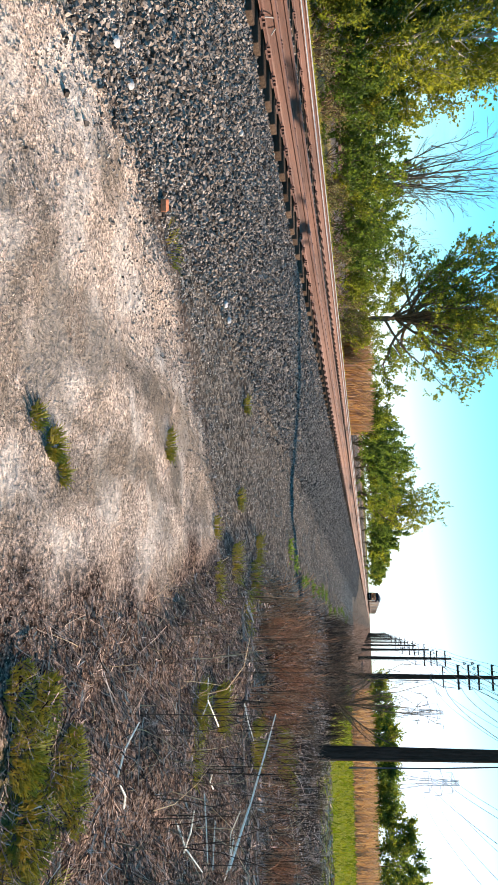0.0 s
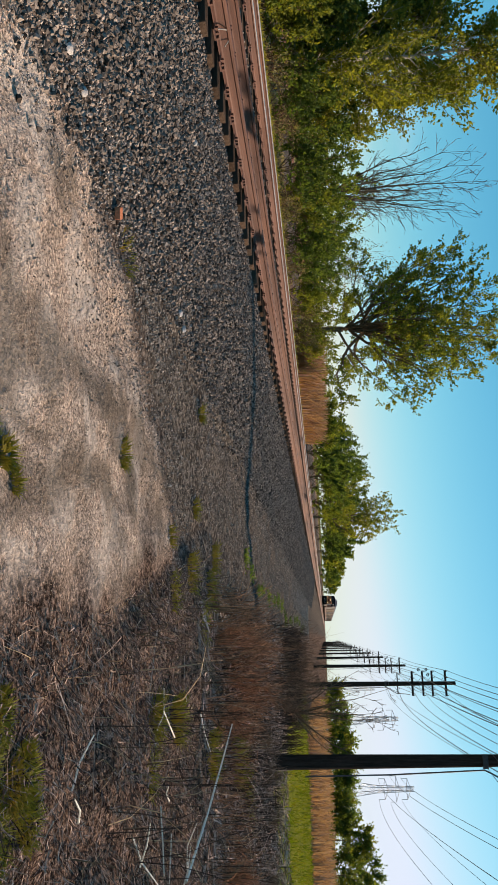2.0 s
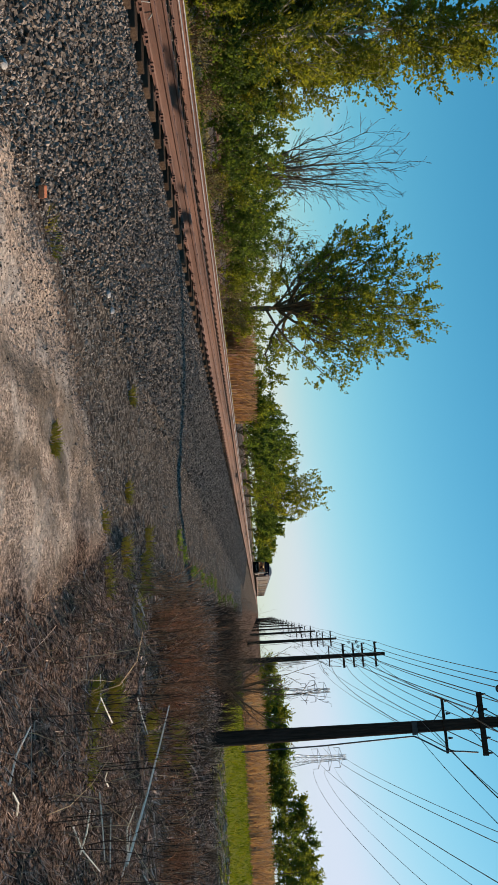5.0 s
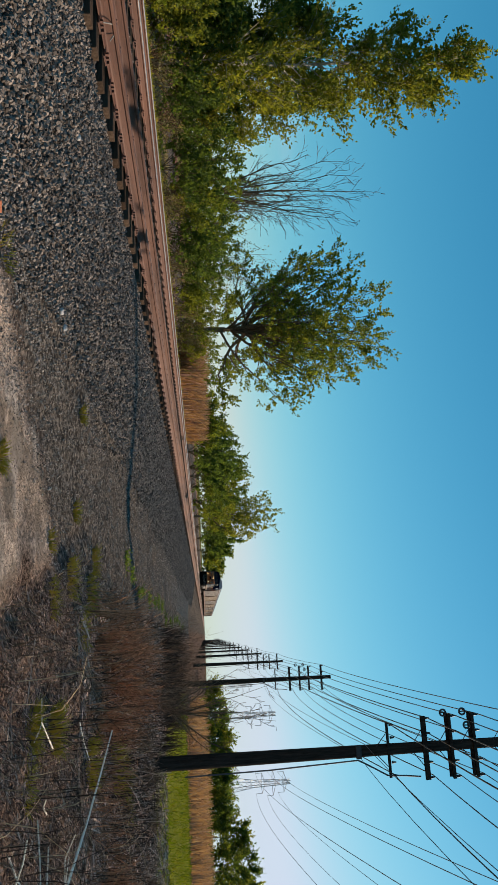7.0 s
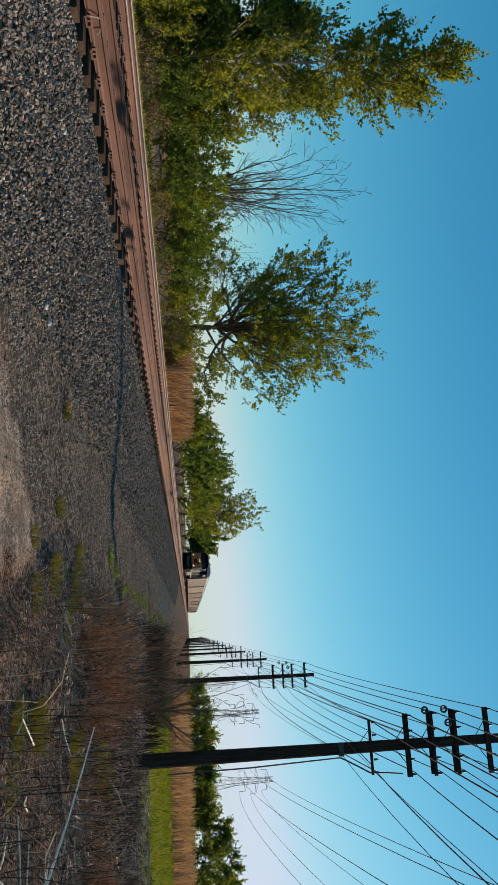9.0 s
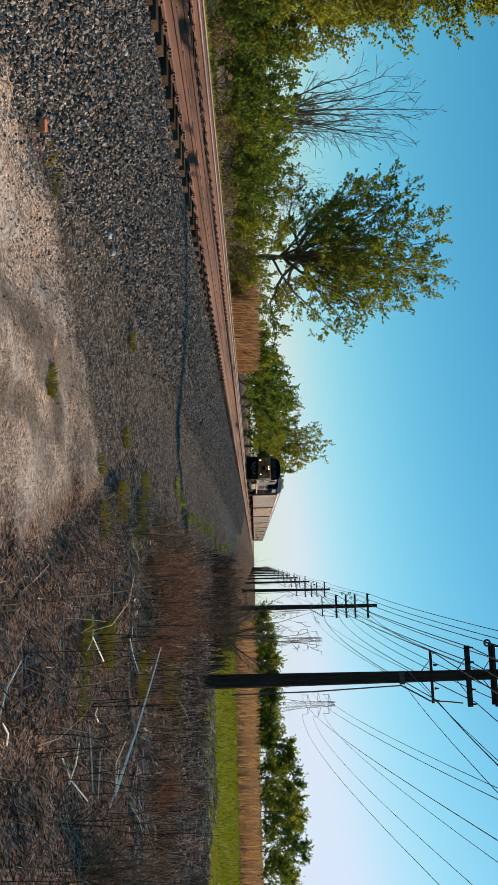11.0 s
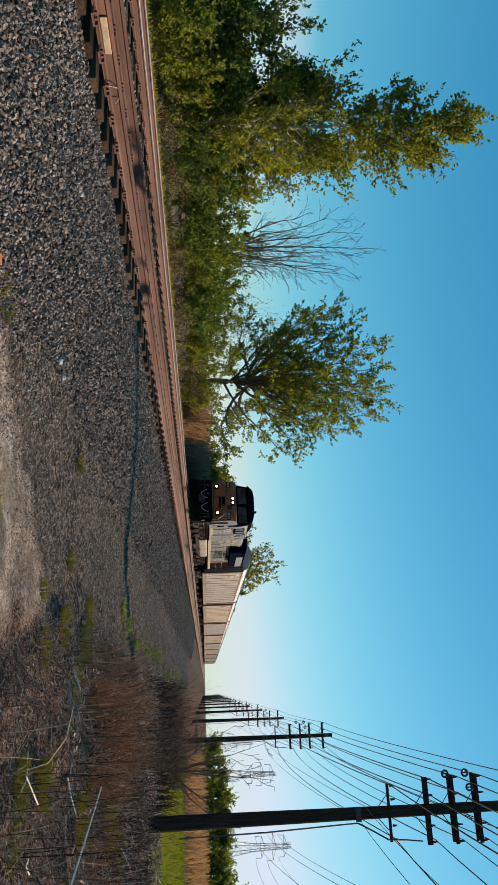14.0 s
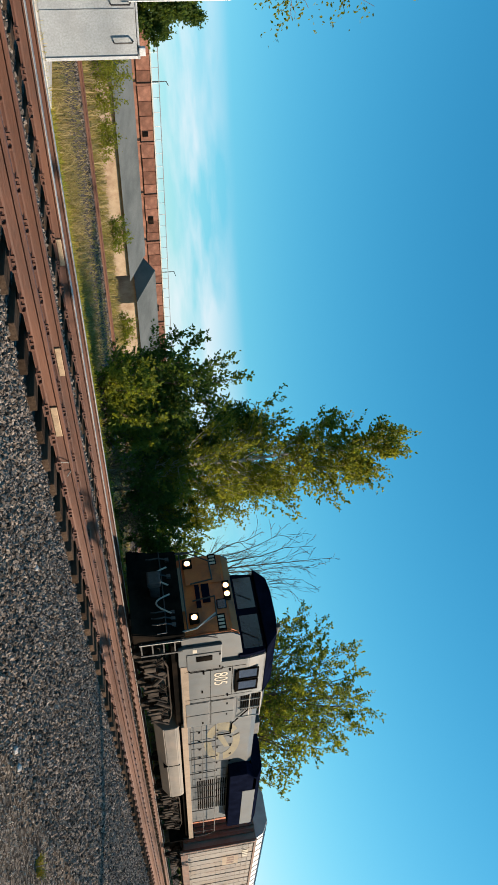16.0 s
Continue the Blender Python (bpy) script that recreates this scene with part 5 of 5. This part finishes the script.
for i, (x, y, h, s, lf) in enumerate([(-17.5, 62, 3.0, 2.2, "leaf"), (-18, 70, 4.0, 2.6, "leaf_dark"), (-17.5, 79, 5.2, 2.8, "leaf_dark"), (-18.5, 88, 5.8, 3.0, "leaf"), (-17, 97, 5.0, 3.0, "leaf"), (-18.2, 74.5, 4.4, 2.6, "leaf_dark"), (-18.4, 83.5, 5.4, 2.8, "leaf_dark"), (-18, 92.5, 5.6, 3.0, "leaf_dark"), (-18, 103, 5.8, 3.2, "leaf"), (-17.6, 114, 6.0, 3.2, "leaf"), (-17, 122, 5.5, 3.4, "leaf_dark"), (-17.5, 140, 6.5, 3.8, "leaf_dark"), (-18, 165, 6.0, 4.4, "leaf"), (-18, 200, 6.0, 4.6, "leaf_dark"), (-19, 240, 6.0, 5.0, "leaf"), (-20, 290, 6.0, 5.0, "leaf_dark")]):
    build_vase("tree", x, y, h * 1.2, s * 0.95, 40 + i, lf, "rounded green tree beside the railway", stems=11, fork=0.06, r0=0.09, drop=0.5, side=0.38, fill=5, per=13, size=0.13 if y < 130 else 0.26, shoot=0.6 if y < 130 else 0.9)

SHRUBS = [(-19.6, 50.0, 3.8, "leaf"), (-19.8, 56.0, 3.6, "leaf_dark"), (-19.5, 62.5, 4.0, "leaf"), (-16.8, 15.6, 2.2, "leaf"), (-17.2, 17.4, 2.8, "leaf"), (-16.9, 19.5, 3.4, "leaf_dark"), (-17.3, 22.0, 3.8, "leaf_dark"), (-16.9, 24.6, 3.6, "leaf_dark"), (-17.4, 27.0, 4.0, "leaf"), (-17.0, 29.6, 3.6, "leaf_dark"), (-17.5, 32.5, 3.8, "leaf_dark"), (-17.3, 35.6, 3.5, "leaf"), (-17.8, 39.0, 3.8, "leaf"), (-17.2, 42.5, 2.6, "leaf_yellow"), (-19.5, 25.5, 5.2, "leaf"), (-19.8, 31.0, 5.0, "leaf"), (-19.6, 22.0, 5.4, "leaf_yellow"), (-19.5, 35.0, 4.6, "leaf"), (-17.5, 48.0, 2.2, "leaf_yellow"), (-19.8, 19.0, 5.0, "leaf_dark")]
for i, (x, y, h, lf) in enumerate(SHRUBS):
    build_vase("shrub", x, y, h * 0.88, h * 0.5, 70 + i, lf, "dense green trackside shrub", stems=13, fork=0.03, r0=0.04, drop=0.55, side=0.36, fill=5, per=9, size=0.075, shoot=0.34, category="shrub", group="trackside shrubs")
for i, (x, y, h) in enumerate([(-16.2, 18.4, 1.3), (-16.3, 21.2, 1.5), (-16.2, 26.0, 1.2), (-16.4, 31.4, 1.4), (-16.5, 36.8, 1.8), (-16.6, 40.5, 2.2), (-17.0, 38.6, 2.6), (-16.4, 44.5, 1.4)]):
    build_vase("bare_shrub", x, y, h, h * 0.6, 220 + i, "bud", "grey-brown twiggy shrub barely in leaf", stems=12, fork=0.03, r0=0.025, drop=0.5, side=0.4, fill=5, per=1, size=0.05, shoot=0.2, bark="twig", category="shrub", group="trackside shrubs")

far_rng = np.random.RandomState(5)
for i in range(26):
    az = radians(4.5 + 28 * i / 25 + far_rng.uniform(-0.4, 0.4))
    d = far_rng.uniform(120, 150)
    build_tree("tree", d * math.sin(az), d * math.cos(az), far_rng.uniform(5.2, 7.8) if i > 7 else far_rng.uniform(2.4, 3.8), 4.4, 100 + i, ("leaf", "leaf_dark", "leaf")[i % 3], "far green tree behind the reed field", per=11, size=0.2, n=11, start=0.06, cloud=0.5, depth=1, group="far tree line")
build_vase("bare_tree", 2.7, 29.0, 4.3, 2.1, 140, None, "small leafless tree among the brush", stems=9, fork=0.08, r0=0.07, drop=0.5, side=0.36, fill=6, group="brush")


def stalks(x0, x1, y0, y1, count, h, r, seed, mat_name, name, label, lean=0.35, keep=None, category="brush"):
    g = np.random.RandomState(seed)
    x, y = g.uniform(x0, x1, count), g.uniform(y0, y1, count)
    if keep:
        ok = keep(x, y)
        x, y = x[ok], y[ok]
    n = len(x)
    hh, az = h * g.uniform(0.45, 1.15, n), g.uniform(0, 6.283, n)
    ln, z = np.abs(g.normal(0, lean, n)) * hh, land(x, y) - 0.03
    k = np.array([0, 0.4, 0.75, 1.0])[None]
    lines = np.stack([x[:, None] + (np.cos(az) * ln)[:, None] * k * k, y[:, None] + (np.sin(az) * ln)[:, None] * k * k, z[:, None] + hh[:, None] * k * (1 - 0.25 * k * np.minimum(1, ln / hh)[:, None]), r * (1.1 - 0.8 * k) + 0 * hh[:, None]], -1)
    mesh = ribbons(lines[..., :3], np.full(n, r * 1.3), g) if category in ("grass", "reeds") else strips(list(lines), 3)
    return tagged(part(name, mesh, mat_name), label, category, kind="stuff")


def dry_side(x, y):
    return x > np.interp(y, [2, 4.5, 6.5, 8.5, 9.5, 30], [0.1, -0.1, -0.35, -0.8, -1.0, -1.0])


stalks(-1, 8, 4.2, 14, 1800, 0.2, 0.003, 1, "straw", "dead_grass", "short pale dead grass stalks", lean=1.3, keep=dry_side)
stalks(-1, 9, 5.5, 20, 1500, 0.42, 0.005, 2, "twig", "dead_brush", "grey-brown dead weed stems", lean=0.6, keep=dry_side)
stalks(0.5, 6, 5.2, 14, 210, 1.05, 0.0055, 17, "dark_stem", "dead_brush", "tall dark upright weed stems", lean=0.22)
stalks(0.2, 6, 5.0, 14, 140, 0.9, 0.0045, 18, "straw", "dead_brush", "pale arching dead stems", lean=0.9)
stalks(-0.5, 4.5, 12, 24, 900, 0.42, 0.01, 3, "dark_stem", "dead_brush", "dense dark dead brush", lean=0.6)
stalks(-0.3, 6.5, 12, 25, 700, 0.5, 0.009, 19, "dead_blade", "dead_brush", "pale dead stems in the brush", lean=0.7)
stalks(1.8, 5.5, 10.5, 15, 500, 0.45, 0.008, 4, "red_twig", "dead_brush", "rust-brown dead weeds", lean=0.5)
stalks(4, 70, 28, 57, 15000, 0.3, 0.02, 5, "meadow", "field_grass", "bright green meadow grass", lean=0.5, category="grass")
stalks(6, 85, 57, 85, 14000, 1.7, 0.03, 6, "reed", "reed_bed", "tan dry reed bed across the field", lean=0.3, category="reeds")
stalks(-18.5, -15.7, 44, 62, 3000, 2.1, 0.03, 7, "reed", "reed_bed", "rust-tan dry reeds beside the track", lean=0.3, category="reeds")
stalks(-17.6, -14.9, 1, 20, 9000, 0.3, 0.006, 16, "grass", "verge_grass", "green grass beside the far track", lean=0.5, category="grass")
stalks(-22, -18.2, 1, 18, 6500, 0.6, 0.007, 8, "hay", "dry_grass", "tall straw-coloured grass", lean=0.6, category="grass")
stalks(-16.6, -15.2, 0, 60, 5000, 0.35, 0.008, 9, "grass", "verge_grass", "green grass along the track", lean=0.5, category="grass")
stalks(-20.5, -15.4, 1, 30, 14000, 0.34, 0.008, 14, "grass", "verge_grass", "green grass between the tracks", lean=0.6, category="grass")
stalks(-38, -22, 3, 45, 9000, 0.24, 0.012, 15, "hay", "dry_grass", "low straw-coloured grass below the stone bank", lean=0.6, category="grass")
stalks(-62, -43.5, 8, 60, 9000, 1.0, 0.022, 10, "hay", "dry_grass", "tall straw-coloured grass behind the far rail", lean=0.4, category="grass")


stalks(3.5, 14, 12, 24, 2400, 0.3, 0.009, 11, "dark_stem", "dead_brush", "low grey-brown dead weeds", lean=0.6)
stalks(-0.4, 4.0, 24, 46, 1100, 0.85, 0.011, 12, "dark_stem", "dead_brush", "tall grey-brown thicket beside the ballast", lean=0.4)
stalks(-0.8, 1.8, 10.5, 17, 240, 0.75, 0.009, 13, "red_twig", "dead_brush", "rust-brown bushy dead weeds", lean=0.45)


def lying(x0, x1, y0, y1, count, ln, r, seed, mat_name, label, keep):
    """Stalks lying about on the ground in every direction."""
    g = np.random.RandomState(seed)
    x, y = g.uniform(x0, x1, count), y0 + (y1 - y0) * g.rand(count) ** 1.4
    ok = keep(x, y)
    x, y = x[ok], y[ok]
    n = len(x)
    a_, l_ = g.normal(0.0, 0.8, n), ln * g.uniform(0.4, 1.3, n)
    k = np.array([0, 0.5, 1.0])[None]
    px, py = x[:, None] + (np.cos(a_) * l_)[:, None] * k, y[:, None] + (np.sin(a_) * l_)[:, None] * k
    heap = 0.16 * np.clip(value_noise(x, y, 0.45, 10) - 0.4, 0, 1) * g.rand(n)
    pz = land(px, py) + 0.006 + heap[:, None] + g.normal(0, 0.035, n)[:, None] * (k - 0.5) + 0.05 * g.rand(n)[:, None] * k * k
    return tagged(part("dead_litter", ribbons(np.stack([px, py, pz], -1), r * g.uniform(0.6, 1.5, n) * (1 + 0.05 * y), g), mat_name), label, "litter", kind="stuff")


lying(-0.9, 7, 3.4, 16, 30000, 0.1, 0.0021, 21, "dead_blade", "pale dead stalks lying flat", dry_side)
lying(-0.9, 7, 3.4, 16, 22000, 0.1, 0.0028, 22, "dark_blade", "dark dead stalks lying flat", dry_side)
lying(-0.9, 8, 3.8, 18, 600, 0.55, 0.0026, 23, "dead_blade", "long bleached stalks lying about", dry_side)
lying(-0.5, 9, 10, 30, 9000, 0.3, 0.008, 24, "dead_blade", "pale dead stalks in the far brush", dry_side)


def build_brush(x, y, h, seed, mat_name, label, n=36, spread=0.9, r=0.008):
    g = np.random.RandomState(seed)
    b = thing("bare_shrub", pose(x, y, float(land(x, y)) - 0.03), label, "shrub", "bare shrubs")
    lines = []
    for i in range(n):
        az, tilt = g.uniform(0, 6.283), abs(g.normal(0, 0.5)) * spread
        p = np.array([g.normal(0, 0.12) * h, g.normal(0, 0.12) * h, 0.0])
        d = np.array([math.cos(az) * tilt, math.sin(az) * tilt, 1.0])
        d /= np.linalg.norm(d)
        ln, pts = h * g.uniform(0.6, 1.1), []
        for k in range(6):
            pts.append((*p, r * (1.1 - 0.17 * k)))
            if k > 1:
                for _ in range(2):
                    e_ = d + g.normal(0, 0.5, 3)
                    e_ /= np.linalg.norm(e_)
                    q = p + e_ * ln * 0.16
                    q2 = q + (e_ + g.normal(0, 0.3, 3)) * ln * 0.12
                    lines.append([(*p, r * 0.6), (*q, r * 0.45), (*q2, r * 0.25)])
            d = d + g.normal(0, 0.1, 3)
            d /= np.linalg.norm(d)
            p = p + d * ln / 5
        lines.append(pts)
    part("crown", strips(lines, 3), mat_name, b)
    return b


for i, (x, y, h, mt) in enumerate([(0.0, 12.0, 0.75, "red_twig"), (0.6, 13.0, 0.85, "red_twig"), (0.2, 14.6, 0.8, "red_twig"), (1.2, 11.8, 0.65, "red_twig"), (1.1, 15.2, 0.75, "red_twig"), (2.2, 17.5, 0.55, "twig"), (3.2, 19.5, 0.5, "twig"), (1.4, 20.5, 0.7, "twig"), (4.4, 20.5, 0.4, "twig"), (2.0, 24.5, 0.9, "twig"), (5.5, 19.5, 0.4, "twig"), (1.2, 26.0, 1.2, "twig"), (7.0, 18.0, 0.4, "twig"), (3.2, 31.0, 1.1, "twig"), (2.0, 31.0, 1.5, "twig"), (3.3, 11.8, 0.6, "red_twig"), (1.0, 35.0, 1.8, "twig"), (2.8, 7.6, 0.5, "twig"), (3.6, 9.0, 0.6, "twig"), (0.2, 30.0, 1.2, "twig"), (2.4, 38.0, 1.8, "twig")]):
    build_brush(x, y, h, 300 + i, mt, "leafless reddish-brown shrub in dry brush" if mt == "red_twig" else "leafless grey-brown shrub in dry brush", spread=1.3)


def build_tuft(x, y, h, r, n, seed, mat_name="grass", label="small green grass tuft"):
    g = np.random.RandomState(seed)
    lines = []
    for _ in range(n):
        az, rr = g.uniform(0, 6.283), r * math.sqrt(g.rand())
        px, py = rr * math.cos(az), rr * math.sin(az)
        hh, ln = h * g.uniform(0.5, 1.2), g.uniform(0.1, 0.7) * h
        lines.append([(px + math.cos(az) * ln * k * k, py + math.sin(az) * ln * k * k, hh * k * (1 - 0.3 * k), 0.006 * (1.05 - k)) for k in (0, 0.5, 1)])
    t = part("grass_tuft", strips(lines, 3), mat_name)
    t["kind"] = "stuff"
    t.matrix_world = pose(x, y, float(land(x, y)) - 0.01)
    return tagged(t, label, "grass", "grass tufts")


for i, (x, y, h, r, n) in enumerate([(-0.98, 3.82, 0.1, 0.09, 170), (-1.08, 3.6, 0.08, 0.07, 90), (-0.86, 3.98, 0.08, 0.07, 90), (-1.55, 6.2, 0.12, 0.13, 120), (-3.0, 9.9, 0.16, 0.1, 80), (-1.7, 10.0, 0.15, 0.13, 90), (-1.1, 8.25, 0.12, 0.12, 80), (-1.2, 11.6, 0.2, 0.2, 120), (-3.3, 5.9, 0.12, 0.2, 70), (0.37, 3.76, 0.06, 0.16, 420), (0.55, 3.6, 0.07, 0.2, 600), (0.72, 4.15, 0.08, 0.2, 500), (0.91, 3.84, 0.08, 0.25, 700), (1.12, 3.64, 0.09, 0.25, 700), (0.3, 3.5, 0.06, 0.15, 350), (1.35, 4.1, 0.09, 0.3, 600), (1.8, 4.0, 0.1, 0.4, 600), (0.95, 4.3, 0.08, 0.15, 250), (-0.5, 8.4, 0.13, 0.22, 110), (-0.8, 9.6, 0.17, 0.25, 120), (-0.68, 11.2, 0.22, 0.3, 160), (-0.2, 10.4, 0.18, 0.3, 120), (0.75, 7.6, 0.22, 0.2, 260), (0.85, 8.5, 0.22, 0.25, 200), (1.15, 7.3, 0.16, 0.25, 160), (1.5, 10.6, 0.25, 0.3, 150), (2.9, 16.0, 0.3, 0.5, 200), (2.0, 13.4, 0.4, 0.4, 240)]):
    build_tuft(x, y, h, r, n, 500 + i)

def build_weed(x, y, r, seed):
    g = np.random.RandomState(seed)
    n = int(60 + 300 * r)
    c = np.stack([g.normal(0, 0.5, n) * r, g.normal(0, 0.9, n) * r, np.abs(g.normal(0.02, 0.35, n)) * r * 0.6], -1)
    w = part("weed", leaves(c, 0.04, g), "leaf_dark")
    w["kind"] = "stuff"
    w.matrix_world = pose(x, y, float(land(x, y)))
    return tagged(w, "low green leafy weeds at the ballast edge", "weed", "weeds along the ballast")


for i in range(16):
    g_ = random.Random(60 + i)
    y_ = 16.5 + 1.2 * i + 0.1 * i * i
    build_weed(float(np.interp(y_, [16, 22, 31, 53], [-1.6, -1.15, -0.9, -0.65])) + g_.uniform(-0.3, 0.25), y_, g_.uniform(0.12, 0.3), 900 + i)

# bleached pole lying in the brush, stray bricks and white stones
log = part("fallen_branch", strips([[(1.15, 10.9, 0.34, 0.009), (1.5, 9.85, 0.33, 0.011), (1.85, 8.92, 0.3, 0.013), (2.25, 7.9, 0.24, 0.015)]], 8), "birch")
tagged(log, "long bleached white branch lying in brush", "branch")
for i in range(14):
    g = random.Random(i)
    x, y, a_ = g.uniform(0.3, 3), g.uniform(4.5, 10), g.uniform(0, 6.28)
    z = float(land(x, y)) + 0.04
    ln = g.uniform(0.3, 0.9)
    st = part("stick", strips([[(x, y, z, 0.008), (x + ln * 0.5 * math.cos(a_), y + ln * 0.5 * math.sin(a_), z + 0.1 * g.random(), 0.007), (x + ln * math.cos(a_), y + ln * math.sin(a_), z + 0.16 * g.random(), 0.005)]], 5), "birch")
    tagged(st, "pale dead stick lying in dry litter", "stick", "sticks")
for x, y, s in ((-3.66, 8.0, 0.06), (-3.58, 8.28, 0.055), (-3.75, 4.0, 0.05), (-3.7, 4.35, 0.045), (-5.4, 7.3, 0.05)):
    bm = bmesh.new()
    bmesh.ops.create_icosphere(bm, subdivisions=2, radius=s)
    for v in bm.verts:
        v.co *= 0.75 + 0.5 * noise.noise(v.co * 12 + Vector((x, y, 0)))
        v.co.z *= 0.7
    st = part("stone", bm, "white_stone")
    st.location = (x, y, float(land(x, y)) + s * 0.35)
    tagged(st, "pale broken stone on dark gravel", "stone", "pale stones")
br = part("brick", box(-0.05, 0.05, -0.035, 0.035, -0.025, 0.025, bevel=0.008), "brick")
br.matrix_world = pose(-3.42, 5.45, float(land(-3.42, 5.45)) + 0.05, 5, 8, 35)
tagged(br, "broken orange brick lying on gravel", "brick")

# ---------- signal hut and the far side ----------
hut = thing("signal_hut", pose(-15.6, 5.8, 0.62), "silver aluminium railway signal hut on concrete base", "hut")
part("base", box(-2.3, 0.35, -3.6, 0.75, -0.3, 0.12, bevel=0.02), "concrete", hut, "white concrete base")
part("body", box(-2.0, 0.0, -3.4, 0.0, 0.12, 1.84, bevel=0.015), "hut", hut)
for k, y in enumerate((-0.85, -1.7, -2.55)):
    part("seam", box(-0.01, 0.012, y - 0.012, y + 0.012, 0.14, 1.82), "hut", hut)
part("roof", box(-2.02, 0.02, -3.42, 0.02, 1.84, 1.88, bevel=0.01), "hut", hut)
part("corner_post", box(-0.03, 0.02, -0.05, 0.012, 0.12, 1.84, bevel=0.006), "lattice", hut)
part("bracket", box(-0.04, 0.06, -0.2, -0.05, 1.86, 1.98, bevel=0.01), "lattice", hut)
for y in (-0.3, -0.95):
    part("handle", tube(bmesh.new(), [(0.0, y, 1.4), (0.09, y, 1.42), (0.09, y, 1.74), (0.0, y, 1.76)], 0.015), "iron", hut, "dark grab handle")
part("conduit", rod(bmesh.new(), (0.03, -1.0, 1.6), (0.03, -1.0, 3.6), 0.025), "lattice", hut)

over = thing("overpass", pose(-105, 60, 0), "long brown road overpass with railing and lamp posts", "bridge")
Rr = random.Random(4)
panel = part("parapet_panel", box(-1, 0, 0, 2.0, 6.2, 8.1, bevel=0.03), "far_brown", over)
panel.location = (0, -92, 0)
for k in range(1, 79):
    p_ = panel.copy()
    scene.collection.objects.link(p_)
    p_.parent = over
    p_.location = (Rr.uniform(-0.04, 0.04), -92 + 2.06 * k, Rr.uniform(-0.05, 0.05))
for k in range(20):
    part("pilaster", box(0.05, 0.16, -90 + 8.2 * k, -89.7 + 8.2 * k, 5.9, 8.1), "far_brown", over)
for y_ in (-60, -28, -9.5, 4, 21, 38):
    part("recess", box(0.06, 0.12, y_, y_ + Rr.uniform(0.5, 1.3), 6.5, 7.3), "black", over, "dark opening in the parapet")
part("girder", box(-0.9, -0.3, -93, 70, 5.2, 6.15), "far_brown", over, "shaded steel girder")
part("deck", box(-9, -1.02, -93, 70, 5.0, 6.3), "concrete", over)
part("cornice", box(-1.1, 0.15, -93, 70, 8.1, 8.24), "concrete", over, "pale coping")
rb = bmesh.new()
for k in range(80):
    rod(rb, (-0.4, -92 + 2 * k, 8.3), (-0.4, -92 + 2 * k, 9.2), 0.05, seg=5)
rod(rb, (-0.4, -93, 9.2), (-0.4, 68, 9.2), 0.06, seg=5)
part("railing", rb, "lattice", over)
for k in range(6):
    part("pier", box(-7, -0.6, -85 + 28 * k, -83.4 + 28 * k, 0, 5.2, bevel=0.1), "concrete", over)
for k in range(5):
    lp = bmesh.new()
    rod(lp, (-0.8, -78 + 31 * k, 8), (-0.8, -78 + 31 * k, 10.3), 0.09, 0.06, 6)
    rod(lp, (-0.8, -78 + 31 * k, 10.2), (0.5, -78 + 31 * k, 10.4), 0.05, seg=5)
    part("lamp_post", lp, "iron", over)
for k, (x, y, w, l, h) in enumerate([(-88, 8, 12, 30, 5.6), (-84, 44, 10, 24, 4.6), (-86, 72, 12, 22, 5.8)]):
    sh = thing("shed", pose(x, y, 0.3), "low tan shed with wide grey roof", "shed", "sheds under the overpass")
    part("wall", box(-w / 2, w / 2, -l / 2, l / 2, 0, h * 0.5), "far_tan", sh)
    part("roof", prism(bmesh.new(), [(-w / 2 - 0.6, h * 0.5), (w / 2 + 0.6, h * 0.5), (0, h)], -l / 2 - 0.5, l / 2 + 0.5, "y"), "far_grey", sh)
for i, (x, y, h, lf) in enumerate([(-50, 18.0, 2.8, "leaf_yellow"), (-52, 21.5, 2.2, "leaf_yellow"), (-53, 25.5, 1.6, "leaf_yellow"), (-57, 36, 1.7, "leaf"), (-53, 43, 1.5, "leaf_yellow"), (-60, 15, 3.0, "leaf_yellow"), (-55, 51, 1.6, "leaf_yellow")]):
    build_vase("shrub", x, y, h * 1.25, h * 0.95, 600 + i, lf, "yellow-green shrub beyond the far rail", stems=14, fork=0.03, r0=0.04, drop=0.55, side=0.36, fill=5, per=5, size=0.09, shoot=0.5, category="shrub", group="shrubs beyond the far rail")
build_tree("tree", -100, 33, 12.5, 4, 620, "leaf_dark", "grey-green distant tree above the overpass", per=8, size=0.24, n=12, start=0.3, cloud=0.5)


# ---------- motion ----------
def motions():
    times = [0.0, 2.0, 4.0, 6.0, 8.0, 10.0, 11.0, 12.0, 13.0, 14.0, 15.0, 16.0]
    walk(TRAIN, [(t, pose(TRACK_X[1], train_front(t), RAIL)) for t in times])
    for k, car in enumerate(CARS):
        walk(car, [(t, pose(TRACK_X[1], train_front(t) + 23.3 + 30.0 * k, RAIL)) for t in times])
    fine = [k / FPS for k in range(481)]
    for w, y, r in SPIN:
        walk(w, [(t, pose(0, y, r, math.degrees((train_front(t) - train_front(0)) / r)) @ pose(0, 0, -r)) for t in fine])


motions()
